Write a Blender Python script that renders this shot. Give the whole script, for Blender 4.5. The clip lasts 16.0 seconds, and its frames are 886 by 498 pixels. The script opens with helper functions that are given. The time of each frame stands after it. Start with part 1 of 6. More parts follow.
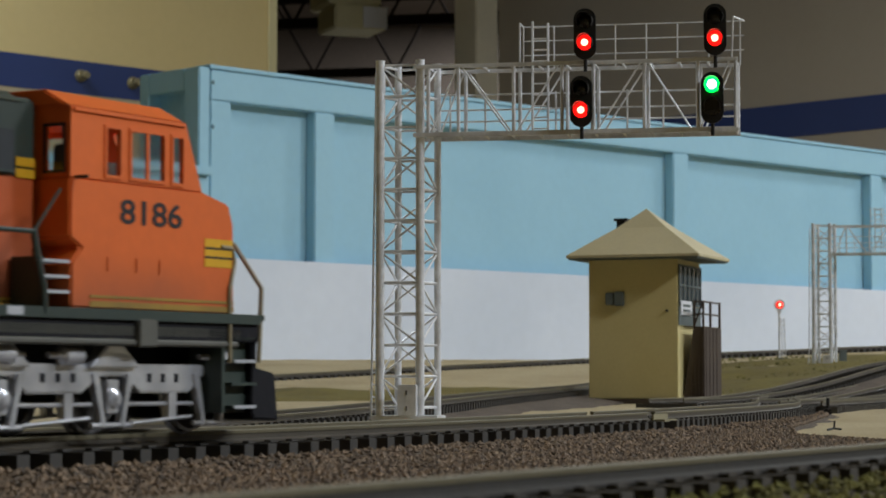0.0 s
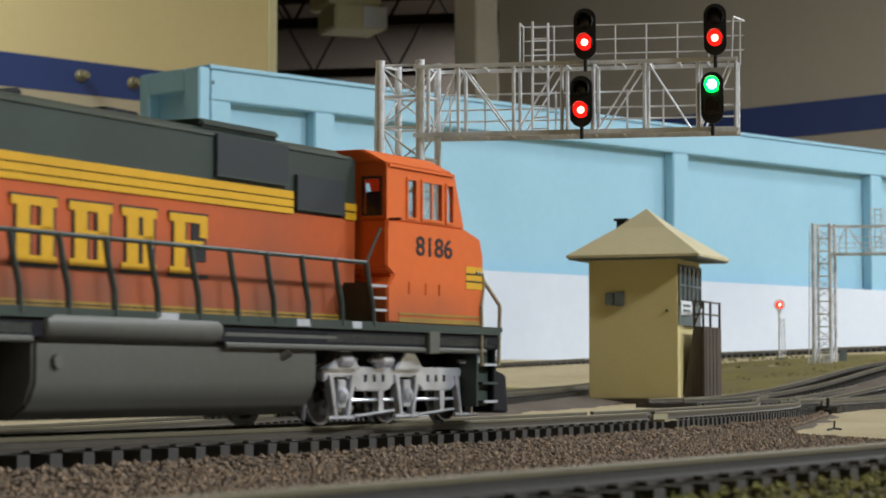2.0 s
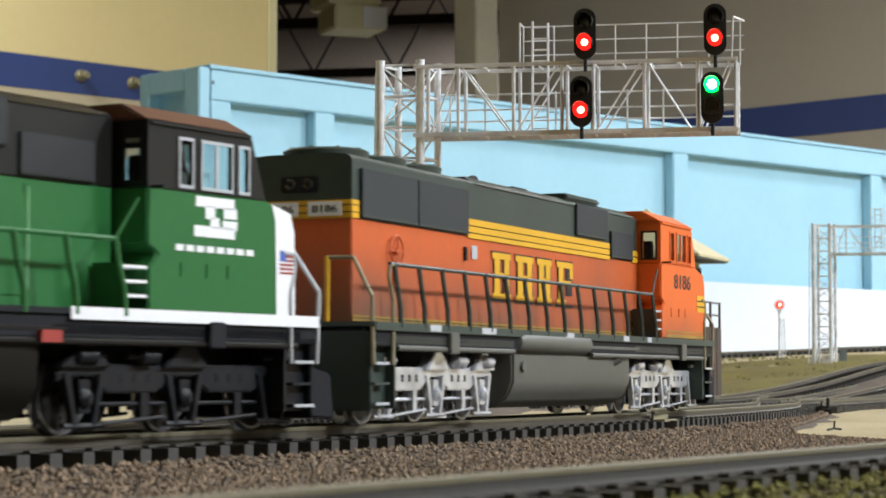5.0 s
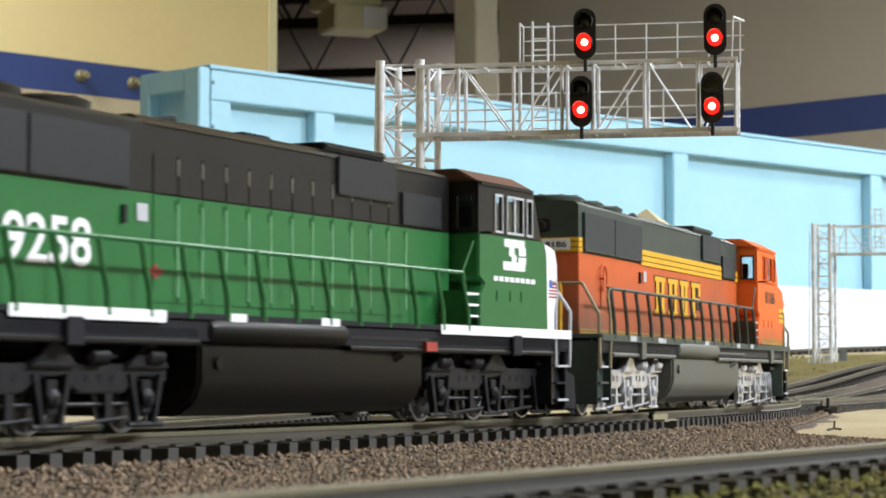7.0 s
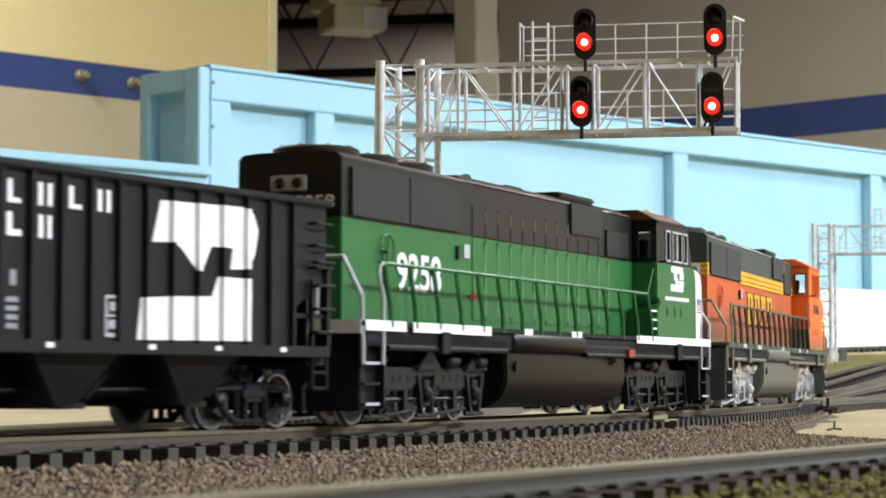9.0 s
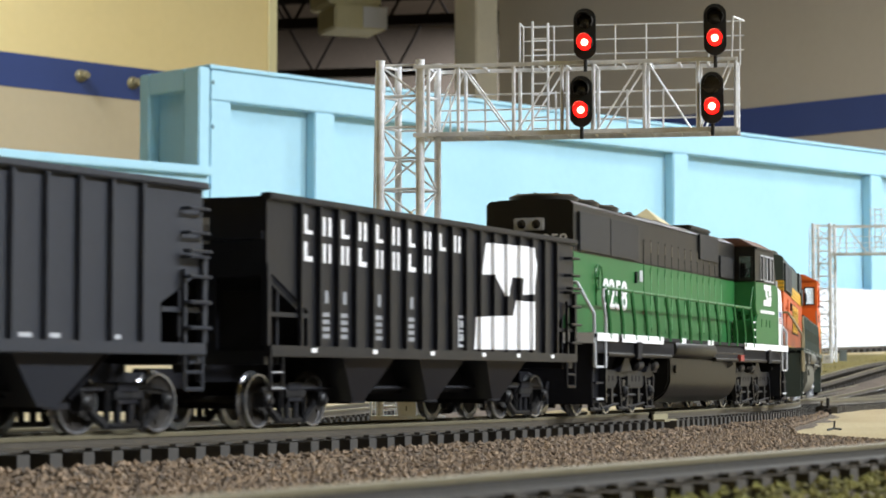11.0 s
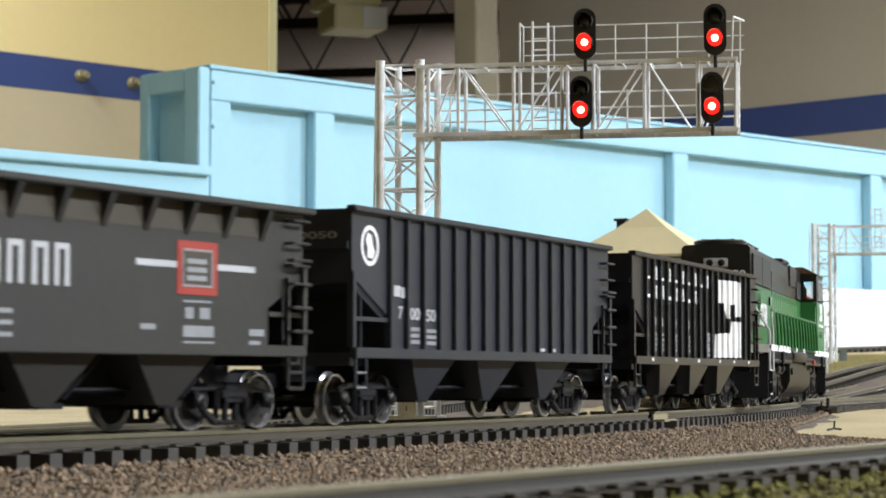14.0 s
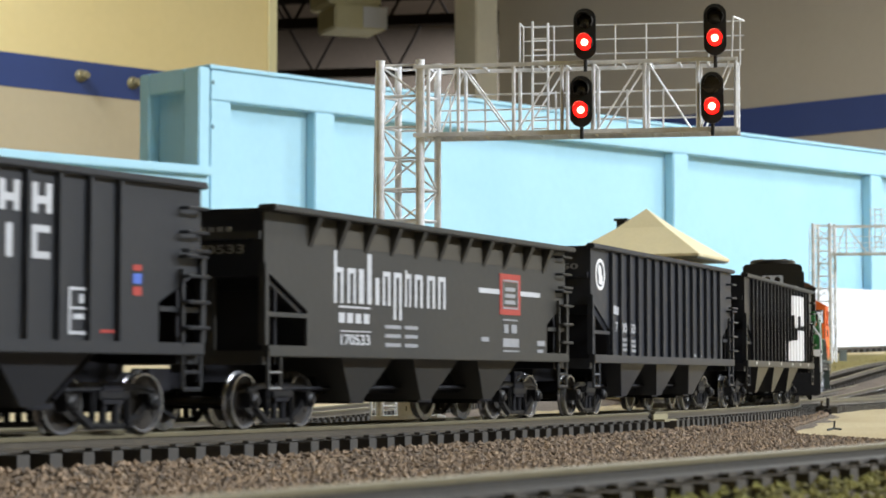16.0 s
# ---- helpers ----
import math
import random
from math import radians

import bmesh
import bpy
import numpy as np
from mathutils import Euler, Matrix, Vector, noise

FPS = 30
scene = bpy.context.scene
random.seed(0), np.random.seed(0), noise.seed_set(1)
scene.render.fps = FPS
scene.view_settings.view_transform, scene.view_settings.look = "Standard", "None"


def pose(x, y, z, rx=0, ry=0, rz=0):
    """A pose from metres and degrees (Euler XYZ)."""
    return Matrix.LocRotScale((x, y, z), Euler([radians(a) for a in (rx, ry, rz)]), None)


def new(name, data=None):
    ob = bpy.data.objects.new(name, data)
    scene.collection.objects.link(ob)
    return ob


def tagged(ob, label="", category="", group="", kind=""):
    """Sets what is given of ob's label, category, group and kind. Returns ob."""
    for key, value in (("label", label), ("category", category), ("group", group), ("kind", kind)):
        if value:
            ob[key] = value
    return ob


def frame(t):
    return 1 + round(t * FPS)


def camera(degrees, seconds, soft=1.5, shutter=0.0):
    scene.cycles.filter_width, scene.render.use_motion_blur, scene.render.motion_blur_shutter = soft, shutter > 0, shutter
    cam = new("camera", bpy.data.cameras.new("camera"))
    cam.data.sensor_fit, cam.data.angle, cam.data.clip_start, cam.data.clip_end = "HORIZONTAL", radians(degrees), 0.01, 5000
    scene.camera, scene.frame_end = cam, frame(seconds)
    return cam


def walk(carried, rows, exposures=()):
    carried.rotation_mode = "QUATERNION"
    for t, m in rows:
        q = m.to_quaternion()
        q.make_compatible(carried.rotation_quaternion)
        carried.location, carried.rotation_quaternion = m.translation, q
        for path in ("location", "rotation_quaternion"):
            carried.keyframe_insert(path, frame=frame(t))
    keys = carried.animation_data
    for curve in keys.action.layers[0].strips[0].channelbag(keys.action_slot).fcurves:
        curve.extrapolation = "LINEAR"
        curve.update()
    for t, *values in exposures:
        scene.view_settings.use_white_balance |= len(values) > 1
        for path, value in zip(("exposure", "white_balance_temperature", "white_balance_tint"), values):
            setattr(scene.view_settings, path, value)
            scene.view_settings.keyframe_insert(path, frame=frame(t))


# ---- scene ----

# The place is a model railway at 1:87. Railway sizes are written in full-size metres and built at this scale;
# the room round the layout is written in true metres. The top of the rails is z = 0.
S = 1 / 87.1

# ---- camera: it stands on the layout, close to the rails ----
EYE_Z = 0.758
cam = camera(22.55, 16.0, soft=1.7, shutter=0.5)
cam.data.dof.use_dof = True
cam.data.dof.focus_distance = 0.62
cam.data.dof.aperture_fstop = 105
STAND = pose(0, 0, EYE_Z * S, 90 + 3.362, 0, 0)
walk(cam, [(0.0, STAND), (16.0, STAND)],
     exposures=[(0.0, 0.36), (0.5, 0.48), (1.0, 0.68), (1.5, 0.8), (2.5, 1.02), (3.5, 1.2), (4.2, 1.32), (7.0, 1.62), (9.0, 1.66), (16.0, 1.68)])

# ---- light: the hall's unseen ceiling lamps, and one added for the dim rest of the hall ----
world = bpy.data.worlds.new("world")
scene.world = world
world.use_nodes = True
world.node_tree.nodes["Background"].inputs["Color"].default_value = (1.0, 0.95, 0.85, 1)
world.node_tree.nodes["Background"].inputs["Strength"].default_value = 0.05


def unseen_lamp(x, y, z, watts, w, d, turn=0.0, tilt=0.0):
    data = bpy.data.lights.new("unseen_lamp", "AREA")
    data.shape, data.size, data.size_y = "RECTANGLE", w, d
    data.energy, data.color = watts, (0.93, 1.0, 1.08)
    ob = new("unseen_lamp", data)
    ob.matrix_world = pose(x, y, z, tilt, 0, turn)
    return ob


CEILING = 2.75
for lx, ly, power in ((3.6, -1.2, 125), (4.8, 1.4, 125), (1.6, 1.4, 8), (-1.6, 1.0, 4), (-2.4, 4.6, 14), (3.4, 4.2, 44), (-2.2, 6.4, 42), (2.6, 6.8, 18)):
    unseen_lamp(lx, ly, CEILING - 0.03, power, 1.2, 0.6, 45)
# an unseen lamp, added to brighten the dim hall beyond the corner of the wall
unseen_lamp(1.5, 19.2, 3.36, 280, 1.2, 0.6)


# ---- materials ----
def rgb(h):
    c = [int(h[i:i + 2], 16) / 255 for i in (0, 2, 4)]
    return [v / 12.92 if v < 0.04045 else ((v + 0.055) / 1.055) ** 2.4 for v in c]


def material(name, colour, rough=0.5, metal=0.0, vary=0.12, grain=600.0, bump=0.1, second=None, patch=60.0, amount=0.5, island=0.0, spec=0.5):
    """Colour with variation at two scales: fine grain, and larger patches that lean to a second colour."""
    m = bpy.data.materials.new(name)
    m.use_nodes = True
    nt = m.node_tree
    b = nt.nodes["Principled BSDF"]
    b.inputs["Roughness"].default_value, b.inputs["Metallic"].default_value = rough, metal
    b.inputs["Specular IOR Level"].default_value = spec
    co = nt.nodes.new("ShaderNodeTexCoord")
    fine = nt.nodes.new("ShaderNodeTexNoise")
    fine.inputs["Scale"].default_value, fine.inputs["Detail"].default_value = grain, 4
    wide = nt.nodes.new("ShaderNodeTexNoise")
    wide.inputs["Scale"].default_value, wide.inputs["Detail"].default_value = patch, 5
    for n in (fine, wide):
        nt.links.new(co.outputs["Object"], n.inputs["Vector"])
    ramp = nt.nodes.new("ShaderNodeMapRange")
    ramp.inputs["From Min"].default_value, ramp.inputs["From Max"].default_value = 0.42, 0.68
    ramp.inputs["To Max"].default_value = amount
    nt.links.new(wide.outputs["Fac"], ramp.inputs["Value"])
    mix = nt.nodes.new("ShaderNodeMix")
    mix.data_type = "RGBA"
    mix.inputs["A"].default_value = (*colour, 1)
    mix.inputs["B"].default_value = (*(second or [c * 0.75 for c in colour]), 1)
    nt.links.new(ramp.outputs["Result"], mix.inputs["Factor"])
    hsv = nt.nodes.new("ShaderNodeHueSaturation")
    val = nt.nodes.new("ShaderNodeMapRange")
    val.inputs["From Min"].default_value, val.inputs["From Max"].default_value = 0.25, 0.75
    val.inputs["To Min"].default_value, val.inputs["To Max"].default_value = 1 - vary, 1 + vary
    nt.links.new(fine.outputs["Fac"], val.inputs["Value"])
    last = val.outputs["Result"]
    if island:
        geo = nt.nodes.new("ShaderNodeNewGeometry")
        isl = nt.nodes.new("ShaderNodeMapRange")
        isl.inputs["To Min"].default_value, isl.inputs["To Max"].default_value = 1 - island, 1 + island
        nt.links.new(geo.outputs["Random Per Island"], isl.inputs["Value"])
        mul = nt.nodes.new("ShaderNodeMath")
        mul.operation = "MULTIPLY"
        nt.links.new(last, mul.inputs[0])
        nt.links.new(isl.outputs["Result"], mul.inputs[1])
        last = mul.outputs[0]
    nt.links.new(last, hsv.inputs["Value"])
    nt.links.new(mix.outputs["Result"], hsv.inputs["Color"])
    nt.links.new(hsv.outputs["Color"], b.inputs["Base Color"])
    if bump:
        bn = nt.nodes.new("ShaderNodeBump")
        bn.inputs["Strength"].default_value, bn.inputs["Distance"].default_value = bump, 0.0006
        nt.links.new(fine.outputs["Fac"], bn.inputs["Height"])
        nt.links.new(bn.outputs["Normal"], b.inputs["Normal"])
    return m


def glow(name, colour, strength):
    m = bpy.data.materials.new(name)
    m.use_nodes = True
    b = m.node_tree.nodes["Principled BSDF"]
    b.inputs["Base Color"].default_value = (*colour, 1)
    b.inputs["Emission Color"].default_value = (*colour, 1)
    b.inputs["Emission Strength"].default_value = strength
    return m


ORANGE = material("orange_paint", rgb("c4571d"), 0.42, vary=0.05, second=rgb("70412a"), patch=13, amount=0.7, bump=0.04)
def dusted(m, dust, lo, hi, amount):
    """Airbrushed brown road dust over a paint: uneven streaks that thin out between two heights."""
    nt = m.node_tree
    b = nt.nodes["Principled BSDF"]
    paint = b.inputs["Base Color"].links[0].from_socket
    co = nt.nodes.new("ShaderNodeTexCoord")
    xyz = nt.nodes.new("ShaderNodeSeparateXYZ")
    nt.links.new(co.outputs["Object"], xyz.inputs["Vector"])
    band = nt.nodes.new("ShaderNodeMapRange")
    band.interpolation_type = "SMOOTHSTEP"
    band.inputs["From Min"].default_value, band.inputs["From Max"].default_value = hi * S, lo * S
    nt.links.new(xyz.outputs["Z"], band.inputs["Value"])
    streak = nt.nodes.new("ShaderNodeTexNoise")
    streak.inputs["Scale"].default_value, streak.inputs["Detail"].default_value = 55, 6
    nt.links.new(co.outputs["Object"], streak.inputs["Vector"])
    some = nt.nodes.new("ShaderNodeMapRange")
    some.inputs["From Min"].default_value, some.inputs["From Max"].default_value = 0.25, 0.65
    some.inputs["To Min"].default_value, some.inputs["To Max"].default_value = 0.35 * amount, amount
    nt.links.new(streak.outputs["Fac"], some.inputs["Value"])
    mul = nt.nodes.new("ShaderNodeMath")
    mul.operation = "MULTIPLY"
    nt.links.new(band.outputs["Result"], mul.inputs[0])
    nt.links.new(some.outputs["Result"], mul.inputs[1])
    mix = nt.nodes.new("ShaderNodeMix")
    mix.data_type = "RGBA"
    nt.links.new(mul.outputs[0], mix.inputs["Factor"])
    nt.links.new(paint, mix.inputs["A"])
    mix.inputs["B"].default_value = (*dust, 1)
    nt.links.new(mix.outputs["Result"], b.inputs["Base Color"])
    b.inputs["Roughness"].default_value = 0.55
    return m


dusted(ORANGE, rgb("5a4436"), 1.8, 3.25, 0.85)
CAB_ORANGE = dusted(material("cab_orange_paint", rgb("de661c"), 0.4, vary=0.04, second=rgb("b4521f"), patch=22, amount=0.4, bump=0.03), rgb("5a4436"), 1.75, 2.6, 0.55)
GREEN = material("green_paint", rgb("286634"), 0.38, vary=0.05, patch=30, amount=0.25, bump=0.03)
DARK_GREEN = material("dark_green_paint", rgb("37423c"), 0.45, vary=0.06, second=rgb("2a3230"), patch=40, bump=0.03)
BLACK_GLOSS = material("black_paint", rgb("12110f"), 0.38, vary=0.06, second=rgb("1c1b19"), patch=40, bump=0.04)
CAR_BLACK = material("freight_car_black", rgb("24272f"), 0.46, vary=0.08, second=rgb("2c2e33"), patch=35, bump=0.05)
CAR_BLACK_WARM = material("freight_car_brown_black", rgb("2b2b2a"), 0.48, vary=0.08, second=rgb("34322e"), patch=35, bump=0.05)
CAR_BLACK_DEEP = material("freight_car_deep_black", rgb("1f2126"), 0.45, vary=0.08, second=rgb("292a2c"), patch=35, bump=0.05)
CAR_BLACK_GLOSSY = material("freight_car_gloss_black", rgb("16171c"), 0.34, vary=0.08, patch=35, bump=0.04)
FRAME_BLACK = material("underframe_black", rgb("1a1a1f"), 0.6, vary=0.1, patch=60, bump=0.1, spec=0.22)
# the brown puts a warm reflection on the green engine's cab roof into colour
CAB_TOP = material("brown_cab_roof_reflection", rgb("63402f"), 0.5, vary=0.06, second=rgb("4a3128"), patch=60, bump=0.04)
GRILLE = material("radiator_grille", rgb("262b2f"), 0.55, vary=0.1, grain=4000, patch=30, bump=0.05)
GRILLE_BLACK = material("black_radiator_grille", rgb("1b1d21"), 0.45, vary=0.1, grain=4000, patch=30, bump=0.05)
SILVER = material("silver_truck_paint", rgb("e6e8ee"), 0.2, 0.6, vary=0.12, second=rgb("808186"), patch=150, bump=0.12)
DARK_TRUCK = material("dark_truck_plastic", rgb("15161a"), 0.45, vary=0.12, second=rgb("252220"), patch=150, bump=0.1, spec=0.35)
TANK_GREY = material("weathered_tank_grey", rgb("5e5e57"), 0.5, vary=0.06, second=rgb("56544c"), patch=30, bump=0.05)
TANK_BLACK = material("fuel_tank_black", rgb("15130f"), 0.42, vary=0.06, second=rgb("1e1b17"), patch=30, bump=0.05, spec=0.25)
YELLOW = material("stripe_yellow", rgb("d9a520"), 0.45, vary=0.05, patch=60, amount=0.3, bump=0.02)
DUSTY_YELLOW = material("dusty_yellow_stripe", rgb("9c7a2c"), 0.55, vary=0.08, second=rgb("6e5a30"), patch=60, amount=0.7, bump=0.03)
WHITE = material("white_lettering", rgb("e8e8ea"), 0.5, vary=0.03, patch=80, amount=0.15, bump=0.02)
OFFWHITE = material("small_white_lettering", rgb("b4b6ba"), 0.5, vary=0.05, bump=0.02)
# these two pale colours hold the light caught by the hood door edges
EDGE_GLINT = material("green_door_edge_highlight", rgb("86b88c"), 0.35, vary=0.1, bump=0.02)
BLACK_EDGE_GLINT = material("black_door_edge_highlight", rgb("8a8478"), 0.35, vary=0.1, bump=0.02)
TINY = material("small_grey_lettering", rgb("8a8c90"), 0.5, vary=0.08, bump=0.02)
INK = material("black_lettering", rgb("1a1a1e"), 0.5, vary=0.03, bump=0.02)
RED = material("red_paint", rgb("9c3a33"), 0.45, vary=0.06, bump=0.02)
BLUE_MARK = material("blue_mark", rgb("4a66b8"), 0.45, vary=0.06, bump=0.02)
STEEL = material("bright_wheel_steel", rgb("adaeb2"), 0.24, 0.8, vary=0.08, second=rgb("6e6c6a"), patch=400, bump=0.05)
WHEEL = material("dark_wheel", rgb("34302c"), 0.45, 0.5, vary=0.1, patch=300, bump=0.1)
RAIL = material("nickel_rail", rgb("4a443b"), 0.5, 0.25, vary=0.1, second=rgb("575045"), patch=40, bump=0.1)
RAIL_DARK = material("dirty_rail_web", rgb("2f2c28"), 0.6, 0.1, vary=0.12, second=rgb("3a362f"), patch=40, bump=0.1)
RAILTOP = material("worn_rail_top", rgb("6f6853"), 0.5, 0.3, vary=0.08, patch=60, bump=0.05)
DUSTY_TIE = material("dusty_plastic_tie", rgb("3b362e"), 0.75, vary=0.2, second=rgb("544c3c"), patch=160, bump=0.2)
TIE = material("black_plastic_tie", rgb("3b3834"), 0.6, vary=0.15, second=rgb("37332f"), patch=200, bump=0.15)
GANTRY = material("silver_painted_metal", rgb("f2f4f8"), 0.33, 0.35, vary=0.08, second=rgb("a8a6a2"), patch=120, bump=0.05)
SIGNAL_BLACK = material("signal_black", rgb("141416"), 0.4, vary=0.08, bump=0.05)
HUT_YELLOW = material("cream_yellow_plastic", rgb("dccd94"), 0.6, vary=0.03, second=rgb("d0bf82"), patch=25, bump=0.03)
HUT_ROOF = material("pale_roof_plastic", rgb("c3b894"), 0.65, vary=0.04, second=rgb("b0a682"), patch=25, bump=0.06)
HUT_GREY = material("grey_trim", rgb("67706e"), 0.6, vary=0.05, bump=0.04)
HUT_BROWN = material("brown_stair_plastic", rgb("4c4036"), 0.65, vary=0.1, bump=0.1)
GLASS_DARK = material("dark_window", rgb("39444a"), 0.12, vary=0.04, bump=0.0)
CLEAR_GLASS = bpy.data.materials.new("clear_window_glass")
CLEAR_GLASS.use_nodes = True
_g = CLEAR_GLASS.node_tree.nodes["Principled BSDF"]
_g.inputs["Base Color"].default_value = (0.86, 0.9, 0.9, 1)
_g.inputs["Transmission Weight"].default_value, _g.inputs["Roughness"].default_value, _g.inputs["IOR"].default_value = 1.0, 0.03, 1.4
BLUE_WOOD = material("pale_blue_painted_wood", rgb("a0cde2"), 0.55, vary=0.02, grain=90, second=rgb("96c4da"), patch=6, bump=0.03)
BLUE_WOOD_KNOT = material("grey_blue_filler", rgb("6f8f9c"), 0.6, vary=0.05, grain=90, bump=0.03)
WHITE_PANEL = material("white_backdrop_panel", rgb("dfe6f2"), 0.6, vary=0.02, grain=60, second=rgb("c8d2e0"), patch=3, bump=0.02)
SAND = material("sand_ground", rgb("ac9e7c"), 0.9, vary=0.2, grain=900, second=rgb("8d7c58"), patch=18, amount=0.5, bump=0.5)
BALLAST = material("ballast_bed", rgb("52473d"), 0.9, vary=0.35, grain=1200, second=rgb("6f6459"), patch=60, bump=0.8)
STONE = material("ballast_stone", rgb("76634f"), 0.85, vary=0.15, grain=900, second=rgb("4e473f"), patch=500, amount=0.8, island=0.5, bump=0.3)
GRASS = material("olive_scatter_grass", rgb("67652a"), 0.9, vary=0.25, grain=900, second=rgb("544c24"), patch=60, amount=0.9, island=0.35, bump=0.3)
MOSS = material("olive_brown_turf", rgb("6a5f20"), 0.95, vary=0.3, grain=700, second=rgb("544a1e"), patch=25, amount=0.9, bump=0.6)
SCRAP = material("white_scrap_plastic", rgb("d8d8d4"), 0.5, vary=0.05, bump=0.05)
JOINER = material("tan_joiner_plastic", rgb("8c8468"), 0.6, vary=0.08, bump=0.1)
WALL_CREAM = material("cream_wall_paint", rgb("d5c28b"), 0.7, vary=0.02, grain=30, second=rgb("ceb97f"), patch=1.2, bump=0.02)
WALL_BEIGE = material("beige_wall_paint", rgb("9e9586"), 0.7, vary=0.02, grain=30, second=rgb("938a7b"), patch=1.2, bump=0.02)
WALL_TAN = material("tan_wall_paint", rgb("b3a587"), 0.7, vary=0.02, grain=30, second=rgb("a89a7c"), patch=1.2, bump=0.02)
STRIPE_BLUE = material("navy_wall_stripe", rgb("273a6e"), 0.6, vary=0.03, grain=30, patch=2, bump=0.02)
DARK_CEILING = material("dark_ceiling_deck", rgb("54483d"), 0.8, vary=0.08, grain=30, patch=2, bump=0.05)
TRUSS = material("dark_truss_steel", rgb("2a2420"), 0.95, vary=0.1, bump=0.0, spec=0.05)
COLUMN = material("painted_column", rgb("e6dec6"), 0.6, vary=0.03, grain=30, patch=2, bump=0.02)
UNIT_CREAM = material("cream_metal_unit", rgb("d8cfa0"), 0.5, vary=0.03, grain=30, patch=3, bump=0.02)
BRASS = material("dull_brass", rgb("8a8160"), 0.4, 0.4, vary=0.1, grain=200, bump=0.02)
BENCH = material("painted_benchwork", rgb("5c6468"), 0.6, vary=0.05, grain=40, patch=3, bump=0.02)
FLOOR = material("hall_floor", rgb("8a8478"), 0.6, vary=0.06, grain=20, patch=1, bump=0.02)
RED_LAMP = glow("red_signal_light", (1.0, 0.006, 0.004), 1.6)
RED_CORE = glow("red_signal_core", (1.0, 0.26, 0.16), 5.5)
GREEN_LAMP = glow("green_signal_light", (0.0, 1.0, 0.07), 3.0)
GREEN_CORE = glow("green_signal_core", (0.5, 1.0, 0.6), 5.0)
LENS_OFF = material("unlit_signal_lens", rgb("24201e"), 0.12, vary=0.02, bump=0.0)


DUST = material("brown_road_dust", rgb("3f3a30"), 0.7, vary=0.08, second=rgb("353129"), patch=40, bump=0.05)
COAL = material("black_coal", rgb("1a1a1b"), 0.6, vary=0.3, grain=900, patch=120, bump=0.8)
WEATHERED_RAIL = material("weathered_handrail", rgb("8f8468"), 0.5, vary=0.08, patch=100, bump=0.03)


# ---- forms ----
class Form:
    """Gathers the vertices and faces of one mesh."""

    def __init__(self):
        self.v, self.f = [], []

    def add(self, verts, faces):
        n = len(self.v)
        self.v += [tuple(p) for p in verts]
        self.f += [tuple(i + n for i in f) for f in faces]
        return self

    def box(self, x0, x1, y0, y1, z0, z1):
        return self.add([(x, y, z) for z in (z0, z1) for y in (y0, y1) for x in (x0, x1)],
                        [(0, 2, 3, 1), (4, 5, 7, 6), (0, 1, 5, 4), (2, 6, 7, 3), (0, 4, 6, 2), (1, 3, 7, 5)])

    def prism(self, poly, lo, hi, axis="y"):
        """A polygon pushed along an axis. poly: (x, z) for axis y, (y, z) for x, (x, y) for z."""
        n = len(poly)
        put = {"y": lambda a, b, c: (a, c, b), "x": lambda a, b, c: (c, a, b), "z": lambda a, b, c: (a, b, c)}[axis]
        vs = [put(a, b, c) for c in (lo, hi) for a, b in poly]
        return self.add(vs, [tuple(range(n)), tuple(reversed(range(n, 2 * n)))] +
                        [((i + 1) % n, i, n + i, n + (i + 1) % n) for i in range(n)])

    def rod(self, a, b, r, n=8, r2=None):
        a, b = Vector(a), Vector(b)
        d = (b - a).normalized()
        u = d.orthogonal().normalized()
        w = d.cross(u)
        r2 = r if r2 is None else r2
        ring = [(math.cos(2 * math.pi * (i + 0.5) / n), math.sin(2 * math.pi * (i + 0.5) / n)) for i in range(n)]
        vs = [p + (u * c + w * s) * q for p, q in ((a, r), (b, r2)) for c, s in ring]
        return self.add(vs, [tuple(reversed(range(n))), tuple(range(n, 2 * n))] +
                        [(i, (i + 1) % n, n + (i + 1) % n, n + i) for i in range(n)])

    def path(self, pts, r, n=6):
        for a, b in zip(pts, pts[1:]):
            self.rod(a, b, r, n)
        return self

    def lathe(self, prof, origin, axis, n=20):
        """A profile of (radius, along) turned round an axis."""
        o, d = Vector(origin), Vector(axis).normalized()
        u = d.orthogonal().normalized()
        w = d.cross(u)
        vs, m = [], len(prof)
        for r, h in prof:
            vs += [o + d * h + (u * math.cos(2 * math.pi * i / n) + w * math.sin(2 * math.pi * i / n)) * r for i in range(n)]
        fs = [(k * n + i, k * n + (i + 1) % n, (k + 1) * n + (i + 1) % n, (k + 1) * n + i) for k in range(m - 1) for i in range(n)]
        fs += [tuple(reversed(range(n))), tuple(range((m - 1) * n, m * n))]
        return self.add(vs, fs)


def mesh_of(name, form, mat, scale=S, bevel=0.0, smooth=False, fix=True):
    me = bpy.data.meshes.new(name)
    me.from_pydata([(x * scale, y * scale, z * scale) for x, y, z in form.v], [], form.f)
    if fix or bevel:
        bm = bmesh.new()
        bm.from_mesh(me)
        bmesh.ops.recalc_face_normals(bm, faces=bm.faces)
        if bevel:
            edges = [e for e in bm.edges if len(e.link_faces) == 2 and e.calc_face_angle(0) > 0.5]
            bmesh.ops.bevel(bm, geom=edges, offset=bevel * scale, segments=2, affect="EDGES", clamp_overlap=True)
        bm.to_mesh(me)
        bm.free()
    if smooth:
        for p in me.polygons:
            p.use_smooth = True
        me.set_sharp_from_angle(angle=radians(38))
    me.materials.append(mat)
    return me


